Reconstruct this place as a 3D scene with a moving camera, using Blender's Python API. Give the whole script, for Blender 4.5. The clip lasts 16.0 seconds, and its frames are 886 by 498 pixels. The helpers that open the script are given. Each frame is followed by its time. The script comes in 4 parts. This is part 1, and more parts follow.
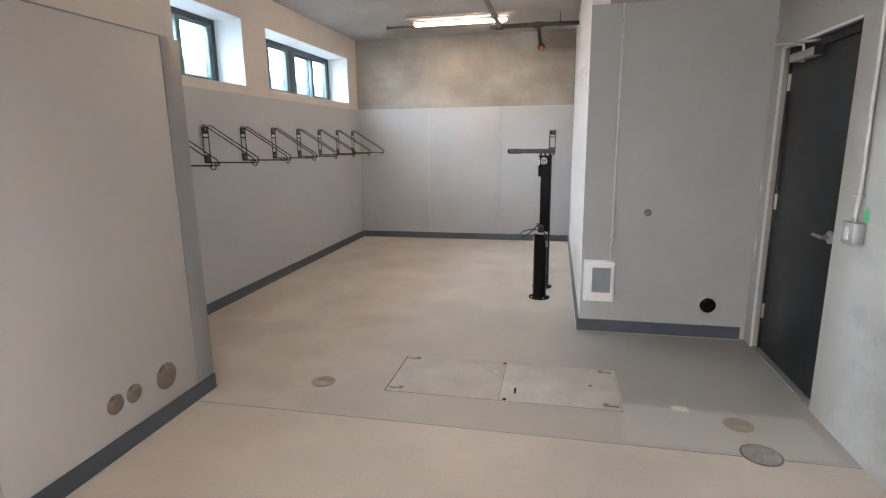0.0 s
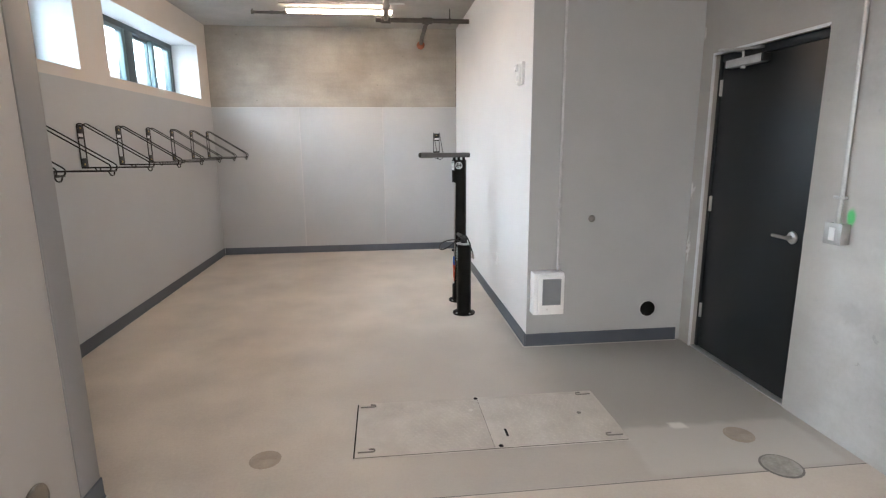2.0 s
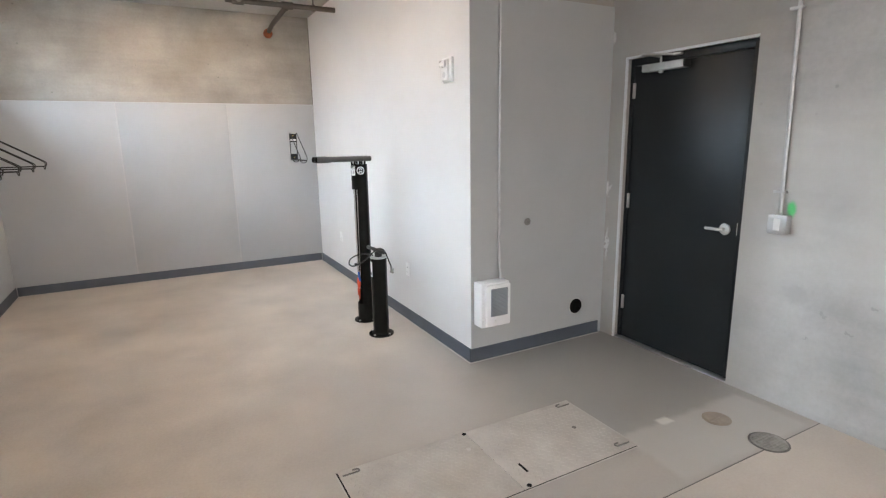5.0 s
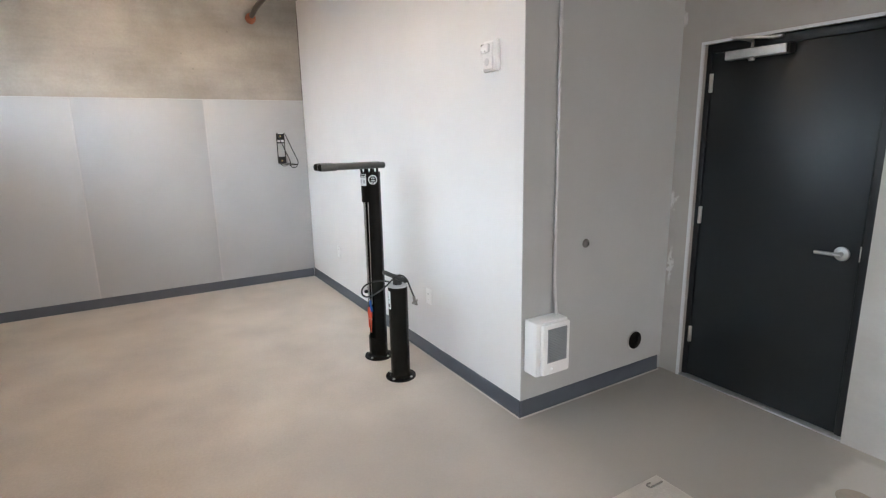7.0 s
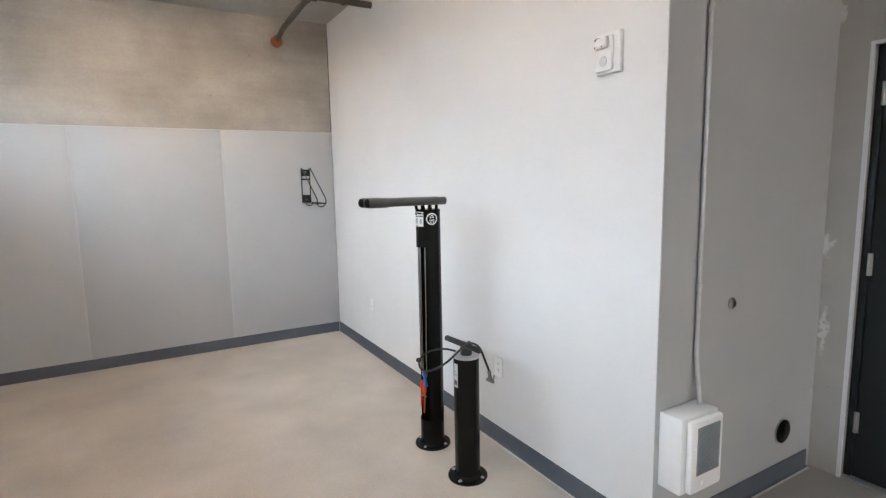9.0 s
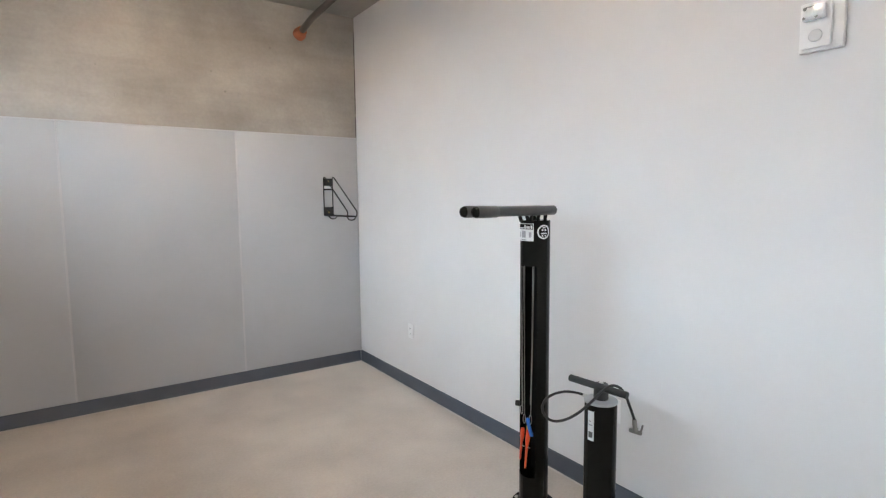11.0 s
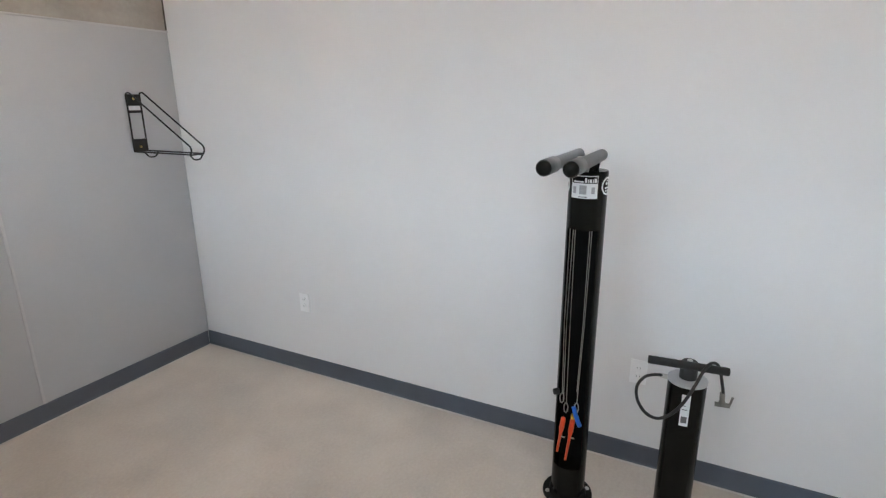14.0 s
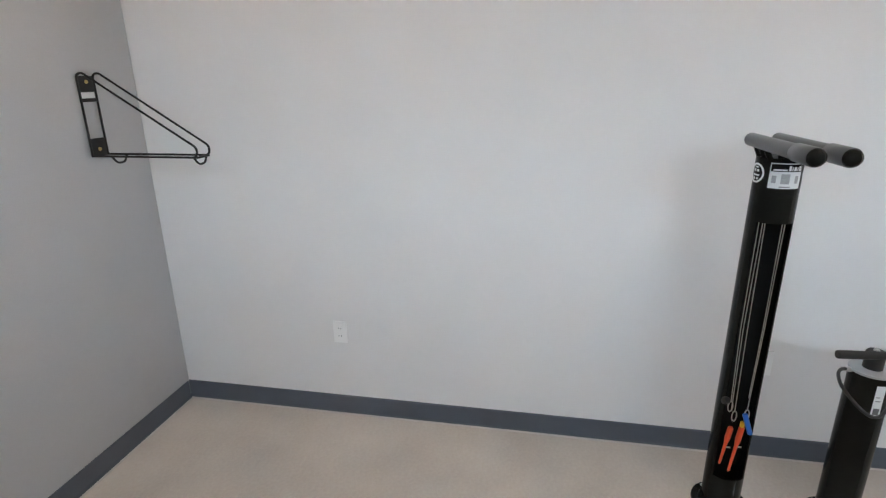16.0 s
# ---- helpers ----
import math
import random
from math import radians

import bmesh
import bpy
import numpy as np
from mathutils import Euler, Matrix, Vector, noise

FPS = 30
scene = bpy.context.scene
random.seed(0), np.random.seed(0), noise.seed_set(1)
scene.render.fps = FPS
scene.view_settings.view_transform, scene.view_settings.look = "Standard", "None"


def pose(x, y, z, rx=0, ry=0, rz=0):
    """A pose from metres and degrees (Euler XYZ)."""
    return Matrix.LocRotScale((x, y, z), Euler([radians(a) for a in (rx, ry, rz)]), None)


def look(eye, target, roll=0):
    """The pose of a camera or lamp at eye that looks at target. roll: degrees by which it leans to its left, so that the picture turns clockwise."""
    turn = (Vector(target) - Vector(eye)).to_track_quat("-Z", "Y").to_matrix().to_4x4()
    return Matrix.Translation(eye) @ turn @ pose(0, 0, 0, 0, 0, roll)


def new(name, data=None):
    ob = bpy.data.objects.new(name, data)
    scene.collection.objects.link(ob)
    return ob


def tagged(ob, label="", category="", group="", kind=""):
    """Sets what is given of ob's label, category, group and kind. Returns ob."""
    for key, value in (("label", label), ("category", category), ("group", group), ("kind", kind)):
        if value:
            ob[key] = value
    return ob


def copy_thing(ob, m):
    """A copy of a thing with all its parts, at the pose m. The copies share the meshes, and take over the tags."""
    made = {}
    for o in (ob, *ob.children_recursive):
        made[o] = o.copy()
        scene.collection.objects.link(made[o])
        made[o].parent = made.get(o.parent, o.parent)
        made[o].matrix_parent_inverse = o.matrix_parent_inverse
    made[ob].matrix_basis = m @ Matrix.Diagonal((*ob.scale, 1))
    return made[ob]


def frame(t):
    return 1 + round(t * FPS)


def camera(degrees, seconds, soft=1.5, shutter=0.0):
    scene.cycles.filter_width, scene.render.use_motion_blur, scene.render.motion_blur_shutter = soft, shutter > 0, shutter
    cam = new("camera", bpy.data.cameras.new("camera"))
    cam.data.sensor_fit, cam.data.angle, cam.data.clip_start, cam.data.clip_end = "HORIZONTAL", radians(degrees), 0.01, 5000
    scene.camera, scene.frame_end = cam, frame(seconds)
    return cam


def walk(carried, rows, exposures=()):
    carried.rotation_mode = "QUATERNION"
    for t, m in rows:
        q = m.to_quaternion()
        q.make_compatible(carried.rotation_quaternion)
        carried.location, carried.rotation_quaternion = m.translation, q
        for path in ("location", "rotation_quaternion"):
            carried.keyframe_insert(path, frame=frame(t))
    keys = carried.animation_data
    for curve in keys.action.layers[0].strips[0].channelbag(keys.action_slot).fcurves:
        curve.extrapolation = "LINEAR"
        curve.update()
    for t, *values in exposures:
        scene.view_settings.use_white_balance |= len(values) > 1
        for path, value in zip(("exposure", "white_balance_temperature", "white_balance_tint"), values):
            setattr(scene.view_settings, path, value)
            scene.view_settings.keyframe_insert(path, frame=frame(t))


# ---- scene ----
cam = camera(80.2, 16.0, soft=1.25)
PATH = [
    (0, (0.218, 0.073, 1.567), (-0.194, 1.987, 1.161), -0.7),
    (0.5, (0.012, 0.196, 1.586), (-0.198, 2.142, 1.173), -0.5),
    (1, (-0.175, 0.352, 1.568), (-0.239, 2.31, 1.166), -0.5),
    (1.5, (-0.362, 0.512, 1.573), (-0.293, 2.469, 1.166), -0.7),
    (2, (-0.624, 0.613, 1.561), (-0.406, 2.561, 1.164), -0.4),
    (2.5, (-0.858, 0.705, 1.558), (-0.491, 2.63, 1.161), -0.3),
    (3, (-1.033, 0.836, 1.559), (-0.517, 2.727, 1.163), -0.3),
    (3.5, (-1.199, 0.907, 1.56), (-0.537, 2.753, 1.165), -0.3),
    (6, (-1.432, 1.729, 1.62), (-0.448, 3.42, 1.203), -1.1),
    (6.5, (-1.424, 1.951, 1.614), (-0.428, 3.635, 1.199), -1.0),
    (7, (-1.386, 2.17, 1.641), (-0.388, 3.851, 1.218), -1.1),
    (7.5, (-1.369, 2.407, 1.614), (-0.37, 4.095, 1.219), -1.0),
    (8, (-1.385, 2.631, 1.622), (-0.383, 4.327, 1.281), -1.0),
    (8.5, (-1.371, 2.842, 1.586), (-0.369, 4.549, 1.303), -1.0),
    (9, (-1.311, 3.052, 1.556), (-0.321, 4.77, 1.297), -1.1),
    (9.5, (-1.34, 3.261, 1.515), (-0.352, 4.984, 1.278), -1.0),
    (10, (-1.427, 3.47, 1.497), (-0.434, 5.191, 1.273), -0.9),
    (12.5, (-1.837, 4.521, 1.548), (-0.36, 5.843, 1.281), -0.9),
    (13, (-1.831, 4.756, 1.588), (-0.259, 5.934, 1.215), -0.8),
    (13.5, (-1.837, 5.003, 1.614), (-0.196, 6.034, 1.121), -0.7),
    (14, (-1.842, 5.271, 1.645), (-0.129, 6.149, 1.099), -0.4),
    (14.5, (-1.814, 5.528, 1.665), (-0.045, 6.263, 1.089), -0.3),
    (15, (-1.813, 5.825, 1.652), (0.005, 6.417, 1.065), -0.1),
    (15.5, (-1.818, 6.141, 1.663), (0.03, 6.619, 1.065), -0.3),
    (16, (-1.799, 6.429, 1.643), (0.073, 6.791, 1.038), -0.8),
]
walk(cam, [(t, look(eye, target, roll)) for t, eye, target, roll in PATH],
     exposures=[(0, 0.07), (1.5, 0.14), (3.5, 0.22), (7.0, 0.15), (9.5, 0.02), (12.5, -0.26), (14.0, -0.39), (16.0, -0.44)])

# ---- world, large lights ----
W_X, R_X, FAR_Y, NICHE_Y, DOOR_X, PART_X, PART_Y, CEIL = -2.92, 0.44, 8.305, 4.39, 1.70, -1.928, 2.882, 3.10
BACK_Y = -2.2
world = bpy.data.worlds.new("world")
scene.world = world
world.use_nodes = True
wn = world.node_tree
sky = wn.nodes.new("ShaderNodeTexSky")
sky.sky_type, sky.sun_disc, sky.sun_elevation, sky.sun_rotation = "NISHITA", False, radians(50), radians(100)
wn.links.new(sky.outputs[0], wn.nodes["Background"].inputs[0])
wn.nodes["Background"].inputs[1].default_value = 0.15
sun = new("sun", bpy.data.lights.new("sun", "SUN"))
sun.data.energy, sun.data.angle, sun.data.color = 3.0, radians(0.5), (1, 0.95, 0.88)
sun.matrix_world = look((6, 2, 9), (0, 0, 0))


west = new("window_light_1", bpy.data.lights.new("window_light_1", "AREA"))
west.data.shape, west.data.size, west.data.size_y, west.data.energy = "RECTANGLE", 10.0, 2.0, 2250
west.data.color = (0.70, 0.86, 1.0)
west.matrix_world = look((-4.15, 6.6, 3.5), (-2.25, 6.6, 2.1))
# unseen daylight fill from the south, added to brighten the near end
south = new("south_fill_light", bpy.data.lights.new("south_fill_light", "AREA"))
south.data.shape, south.data.size, south.data.size_y, south.data.energy = "RECTANGLE", 3.0, 2.0, 320
south.data.color = (0.97, 0.96, 0.97)
south.matrix_world = look((-0.1, BACK_Y - 1.0, 2.6), (-0.1, 3, 0.9))
LAMP_POWER = 68.0


# ---- materials ----
def mat(name, color, rough=0.5, metal=0.0, var=0.08, scale=6.0, grain=0.05, bump=0.1, bump_scale=60.0, coat=0.0, tint=None, spec=0.5):
    m = bpy.data.materials.new(name)
    m.use_nodes = True
    t = m.node_tree
    b = t.nodes["Principled BSDF"]
    b.inputs["Metallic"].default_value = metal
    b.inputs["Coat Weight"].default_value = coat
    b.inputs["Specular IOR Level"].default_value = spec
    co = t.nodes.new("ShaderNodeTexCoord")
    n1, n2 = t.nodes.new("ShaderNodeTexNoise"), t.nodes.new("ShaderNodeTexNoise")
    n1.inputs["Scale"].default_value, n1.inputs["Detail"].default_value = scale, 6
    n2.inputs["Scale"].default_value, n2.inputs["Detail"].default_value = bump_scale, 4
    for n in (n1, n2):
        t.links.new(co.outputs["Object"], n.inputs["Vector"])
    ramp = t.nodes.new("ShaderNodeMix")
    ramp.data_type = "RGBA"
    dark = [c * (1 - var) for c in color]
    lite = [min(1, c * (1 + var)) for c in (tint or color)]
    ramp.inputs[6].default_value, ramp.inputs[7].default_value = (*dark, 1), (*lite, 1)
    spread = t.nodes.new("ShaderNodeMapRange")
    spread.inputs[1].default_value, spread.inputs[2].default_value = 0.3, 0.7
    t.links.new(n1.outputs[0], spread.inputs[0])
    t.links.new(spread.outputs[0], ramp.inputs[0])
    fine = t.nodes.new("ShaderNodeMix")
    fine.data_type, fine.blend_type = "RGBA", "OVERLAY"
    fine.inputs[0].default_value = grain
    t.links.new(ramp.outputs[2], fine.inputs[6])
    t.links.new(n2.outputs[0], fine.inputs[7])
    t.links.new(fine.outputs[2], b.inputs["Base Color"])
    rr = t.nodes.new("ShaderNodeMapRange")
    rr.inputs[3].default_value, rr.inputs[4].default_value = rough * 0.85, min(1, rough * 1.15)
    t.links.new(n1.outputs[0], rr.inputs[0])
    t.links.new(rr.outputs[0], b.inputs["Roughness"])
    if bump:
        bp = t.nodes.new("ShaderNodeBump")
        bp.inputs["Strength"].default_value, bp.inputs["Distance"].default_value = bump, 0.002
        t.links.new(n2.outputs[0], bp.inputs["Height"])
        t.links.new(bp.outputs[0], b.inputs["Normal"])
    return m


def nodes_of(m):
    t = m.node_tree
    return t, t.nodes["Principled BSDF"], t.nodes.new


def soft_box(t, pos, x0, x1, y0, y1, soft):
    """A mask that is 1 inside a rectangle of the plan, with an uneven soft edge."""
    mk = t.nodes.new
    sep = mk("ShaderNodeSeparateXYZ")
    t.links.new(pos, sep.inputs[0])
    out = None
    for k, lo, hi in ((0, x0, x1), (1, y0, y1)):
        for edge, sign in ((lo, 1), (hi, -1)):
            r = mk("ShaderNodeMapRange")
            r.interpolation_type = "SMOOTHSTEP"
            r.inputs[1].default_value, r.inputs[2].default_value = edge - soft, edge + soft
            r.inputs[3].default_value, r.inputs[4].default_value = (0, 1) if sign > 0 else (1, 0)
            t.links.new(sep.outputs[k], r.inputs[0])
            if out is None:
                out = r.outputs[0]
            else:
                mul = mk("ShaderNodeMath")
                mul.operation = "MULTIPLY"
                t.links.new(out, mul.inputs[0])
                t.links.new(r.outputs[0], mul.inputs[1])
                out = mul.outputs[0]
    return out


def concrete(name, color, warm, var=0.22, rough=0.75, boards=0.0):
    """Cast concrete: clouds, pits, trowel marks and, where given, faint board lines."""
    m = mat(name, color, rough, 0, var, 1.6, 0.10, 0.2, 45, tint=warm, spec=0.35)
    t, b, mk = nodes_of(m)
    co = mk("ShaderNodeTexCoord")
    base = b.inputs["Base Color"].links[0].from_socket
    mp = mk("ShaderNodeMapping")
    mp.inputs["Scale"].default_value = (0.5, 0.5, 3.2)
    t.links.new(co.outputs["Object"], mp.inputs[0])
    n = mk("ShaderNodeTexNoise")
    n.inputs["Scale"].default_value, n.inputs["Detail"].default_value, n.inputs["Distortion"].default_value = 2.6, 8, 0.6
    t.links.new(mp.outputs[0], n.inputs["Vector"])
    mx = mk("ShaderNodeMix")
    mx.data_type, mx.blend_type = "RGBA", "SOFT_LIGHT"
    mx.inputs[0].default_value = 0.25 + boards
    t.links.new(base, mx.inputs[6])
    t.links.new(n.outputs[0], mx.inputs[7])
    v = mk("ShaderNodeTexVoronoi")
    v.inputs["Scale"].default_value = 9
    t.links.new(co.outputs["Object"], v.inputs["Vector"])
    pit = mk("ShaderNodeMapRange")
    pit.inputs[1].default_value, pit.inputs[2].default_value = 0.05, 0.11
    pit.inputs[3].default_value, pit.inputs[4].default_value = 0.72, 1.0
    t.links.new(v.outputs[0], pit.inputs[0])
    sel = mk("ShaderNodeTexNoise")
    sel.inputs["Scale"].default_value = 2.2
    t.links.new(co.outputs["Object"], sel.inputs["Vector"])
    gate = mk("ShaderNodeMapRange")
    gate.inputs[1].default_value, gate.inputs[2].default_value = 0.52, 0.62
    t.links.new(sel.outputs[0], gate.inputs[0])
    dk = mk("ShaderNodeMix")
    dk.data_type, dk.blend_type = "RGBA", "MULTIPLY"
    t.links.new(gate.outputs[0], dk.inputs[0])
    t.links.new(mx.outputs[2], dk.inputs[6])
    t.links.new(pit.outputs[0], dk.inputs[7])
    t.links.new(dk.outputs[2], b.inputs["Base Color"])
    return m


def mix_over(m, mask, color, amount):
    """Lays one colour over a material where the mask says so."""
    t, b, mk = nodes_of(m)
    base = b.inputs["Base Color"].links[0].from_socket
    mul = mk("ShaderNodeMath")
    mul.operation = "MULTIPLY"
    mul.inputs[1].default_value = amount
    t.links.new(mask, mul.inputs[0])
    mx = mk("ShaderNodeMix")
    mx.data_type = "RGBA"
    t.links.new(mul.outputs[0], mx.inputs[0])
    t.links.new(base, mx.inputs[6])
    mx.inputs[7].default_value = (*color, 1)
    t.links.new(mx.outputs[2], b.inputs["Base Color"])


def wobble(t, size, scale):
    """Object coordinates pushed about by noise, for ragged mask edges."""
    mk = t.nodes.new
    co = mk("ShaderNodeTexCoord")
    n = mk("ShaderNodeTexNoise")
    n.inputs["Scale"].default_value, n.inputs["Detail"].default_value = scale, 5
    t.links.new(co.outputs["Object"], n.inputs["Vector"])
    v = mk("ShaderNodeVectorMath")
    v.operation = "MULTIPLY_ADD"
    v.inputs[1].default_value = (size, size, size)
    t.links.new(n.outputs[1], v.inputs[0])
    t.links.new(co.outputs["Object"], v.inputs[2])
    s = mk("ShaderNodeVectorMath")
    s.operation = "SUBTRACT"
    s.inputs[1].default_value = (size / 2, size / 2, size / 2)
    t.links.new(v.outputs[0], s.inputs[0])
    return s.outputs[0]


M_FLOOR = mat("sealed_concrete_floor", (0.54, 0.485, 0.428), 0.40, 0, 0.095, 1.9, 0.14, 0.10, 70, tint=(0.59, 0.53, 0.466), spec=0.45)
tf = M_FLOOR.node_tree
# first two masks paint grey shading of hatch area and niche into the colour
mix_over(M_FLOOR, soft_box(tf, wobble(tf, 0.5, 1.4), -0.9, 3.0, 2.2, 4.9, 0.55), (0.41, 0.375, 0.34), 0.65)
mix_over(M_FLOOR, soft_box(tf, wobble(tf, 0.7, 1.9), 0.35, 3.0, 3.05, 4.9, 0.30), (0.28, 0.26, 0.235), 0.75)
mix_over(M_FLOOR, soft_box(tf, wobble(tf, 0.06, 9), 0.62, 1.62, 2.72, 3.14, 0.03), (0.56, 0.53, 0.49), 0.6)
mix_over(M_FLOOR, soft_box(tf, wobble(tf, 0.05, 18), 0.93, 1.02, 3.11, 3.17, 0.015), (0.75, 0.72, 0.66), 0.8)
M_FLOOR_NEAR = mat("pale_concrete_floor", (0.58, 0.51, 0.445), 0.5, 0, 0.08, 1.5, 0.10, 0.10, 70, tint=(0.62, 0.545, 0.475), spec=0.4)
M_PANEL = mat("grey_wall_panel", (0.44, 0.45, 0.465), 0.45, 0, 0.03, 2.0, 0.05, 0.12, 260, spec=0.4)
M_PANEL_WARM = mat("grey_partition_panel", (0.52, 0.50, 0.49), 0.5, 0, 0.03, 2.0, 0.05, 0.12, 260, spec=0.4)
M_TRIM = mat("grey_panel_trim", (0.27, 0.265, 0.27), 0.45, 0, 0.04, 4, 0.05, 0.05, 200)
M_SEAM = mat("pale_joint_trim", (0.49, 0.49, 0.50), 0.5, 0, 0.05, 8, 0.05, 0.05, 120)
M_WHITE = mat("white_wall_paint", (0.75, 0.74, 0.74), 0.6, 0, 0.02, 2.5, 0.04, 0.14, 240, spec=0.35)
M_CREAM = mat("cream_wall_paint", (0.66, 0.60, 0.55), 0.6, 0, 0.03, 2.5, 0.04, 0.14, 240, spec=0.35)
M_REVEAL = mat("white_reveal_paint", (0.66, 0.67, 0.68), 0.55, 0, 0.02, 3, 0.03, 0.1, 240)
M_GREY = mat("grey_wall_paint", (0.43, 0.432, 0.43), 0.55, 0, 0.03, 2.5, 0.04, 0.14, 240, spec=0.4)
M_CONC = concrete("warm_cast_concrete", (0.30, 0.278, 0.248), (0.37, 0.345, 0.31), 0.15, boards=0.0)
M_CONC_COOL = concrete("cool_cast_concrete", (0.46, 0.455, 0.445), (0.54, 0.535, 0.525), 0.15, boards=0.10)
tc = M_CONC_COOL.node_tree
smear = tc.nodes.new("ShaderNodeTexNoise")
smear.inputs["Scale"].default_value, smear.inputs["Detail"].default_value = 1.7, 7
smear_gate = tc.nodes.new("ShaderNodeMapRange")
smear_gate.inputs[1].default_value, smear_gate.inputs[2].default_value = 0.54, 0.66
tc.links.new(smear.outputs[0], smear_gate.inputs[0])
mix_over(M_CONC_COOL, smear_gate.outputs[0], (0.66, 0.65, 0.63), 0.6)
# browner, darker tone at full height from beside the door to the niche
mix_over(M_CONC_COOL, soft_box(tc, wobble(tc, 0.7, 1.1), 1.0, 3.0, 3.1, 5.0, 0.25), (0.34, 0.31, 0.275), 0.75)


def spot(t, pos, at, size):
    """A mask that fades from 1 in the middle of an ellipsoid to 0 at its rim."""
    sub = t.nodes.new("ShaderNodeVectorMath")
    sub.operation = "SUBTRACT"
    sub.inputs[1].default_value = at
    t.links.new(pos, sub.inputs[0])
    div = t.nodes.new("ShaderNodeVectorMath")
    div.operation = "DIVIDE"
    div.inputs[1].default_value = size
    t.links.new(sub.outputs[0], div.inputs[0])
    length = t.nodes.new("ShaderNodeVectorMath")
    length.operation = "LENGTH"
    t.links.new(div.outputs[0], length.inputs[0])
    r = t.nodes.new("ShaderNodeMapRange")
    r.interpolation_type = "SMOOTHSTEP"
    r.inputs[1].default_value, r.inputs[2].default_value, r.inputs[3].default_value, r.inputs[4].default_value = 0.35, 1.0, 1.0, 0.0
    t.links.new(length.outputs["Value"], r.inputs[0])
    return r.outputs[0]


# green spray paint beside the switch, patched and chipped spots on the concrete
mix_over(M_CONC_COOL, spot(tc, wobble(tc, 0.02, 25), (1.70, 2.980, 1.178), (0.2, 0.034, 0.062)), (0.05, 0.62, 0.16), 0.85)
for at, size, tone in (((1.70, 4.375, 1.19), (0.2, 0.035, 0.07), 0.74), ((1.70, 4.36, 0.75), (0.2, 0.022, 0.16), 0.66), ((1.70, 4.385, 2.32), (0.2, 0.03, 0.06), 0.62), ((1.70, 2.75, 0.62), (0.2, 0.022, 0.016), 0.30),
                       ((1.70, 2.62, 0.55), (0.2, 0.016, 0.012), 0.24), ((1.70, 2.83, 0.45), (0.2, 0.018, 0.012), 0.26), ((1.70, 2.52, 0.72), (0.2, 0.02, 0.02), 0.26), ((1.70, 2.9, 0.7), (0.2, 0.11, 0.07), 0.40)):
    mix_over(M_CONC_COOL, spot(tc, wobble(tc, 0.09, 30), at, size), (tone, tone * 0.985, tone * 0.96), 0.75 if tone > 0.5 else 0.4)
M_CEIL = concrete("ceiling_concrete", (0.38, 0.36, 0.335), (0.43, 0.41, 0.385), 0.08)
M_BASE = mat("grey_rubber_base", (0.075, 0.087, 0.108), 0.45, 0, 0.10, 5, 0.06, 0.06, 150)
M_SEAL = mat("pale_floor_sealant", (0.58, 0.55, 0.51), 0.6, 0, 0.12, 9, 0.05, 0.2, 80)
M_BLACK = mat("black_gloss_paint", (0.008, 0.008, 0.007), 0.2, 0, 0.15, 8, 0.04, 0.02, 300, spec=0.12)
M_SATIN = mat("black_satin_wire", (0.014, 0.014, 0.013), 0.4, 0, 0.2, 20, 0.05, 0.05, 300, spec=0.25)
M_ARM = mat("satin_grey_sleeve", (0.055, 0.055, 0.054), 0.33, 0, 0.12, 12, 0.06, 0.08, 220, spec=0.65)
M_BRASS = mat("brass_screw", (0.55, 0.42, 0.18), 0.35, 1.0, 0.1, 20, 0.05, 0.05, 200)
M_RUBBER = mat("black_rubber", (0.022, 0.022, 0.022), 0.5, 0, 0.15, 15, 0.08, 0.1, 200, spec=0.3)
M_DOOR = mat("black_door_paint", (0.011, 0.013, 0.015), 0.34, 0, 0.12, 4, 0.06, 0.06, 220, spec=0.32)
M_FRAME = mat("dark_window_frame", (0.035, 0.045, 0.05), 0.35, 0, 0.10, 5, 0.04, 0.03, 200)
M_SASH = mat("blue_grey_sash_metal", (0.085, 0.13, 0.14), 0.4, 0.0, 0.06, 5, 0.04, 0.03, 200)
M_STEEL = mat("brushed_steel", (0.55, 0.54, 0.52), 0.32, 1.0, 0.08, 12, 0.06, 0.08, 200)
M_PLATE = mat("dull_stainless_plate", (0.36, 0.325, 0.29), 0.24, 0.85, 0.08, 14, 0.06, 0.05, 200)
M_NICKEL = mat("dull_nickel", (0.26, 0.25, 0.235), 0.3, 1.0, 0.08, 12, 0.06, 0.05, 200)
M_CHROME = mat("bright_reflector", (0.78, 0.78, 0.79), 0.28, 0.7, 0.08, 30, 0.06, 0.05, 120)
M_GALV = mat("galvanised_conduit", (0.58, 0.58, 0.58), 0.38, 0.9, 0.10, 14, 0.08, 0.08, 120)
M_PIPE = mat("dark_iron_pipe", (0.075, 0.065, 0.058), 0.55, 0.3, 0.2, 7, 0.1, 0.12, 90)
M_PIPE_PALE = mat("grey_iron_pipe", (0.22, 0.195, 0.175), 0.5, 0.2, 0.18, 7, 0.1, 0.12, 90)
M_ORANGE = mat("orange_firestop", (0.30, 0.095, 0.045), 0.8, 0, 0.25, 18, 0.1, 0.4, 60)
M_PLASTIC = mat("white_plastic", (0.85, 0.85, 0.85), 0.4, 0, 0.02, 6, 0.03, 0.03, 200)
M_GRILLE = mat("grey_heater_grille", (0.27, 0.29, 0.315), 0.45, 0.0, 0.06, 8, 0.04, 0.03, 200)
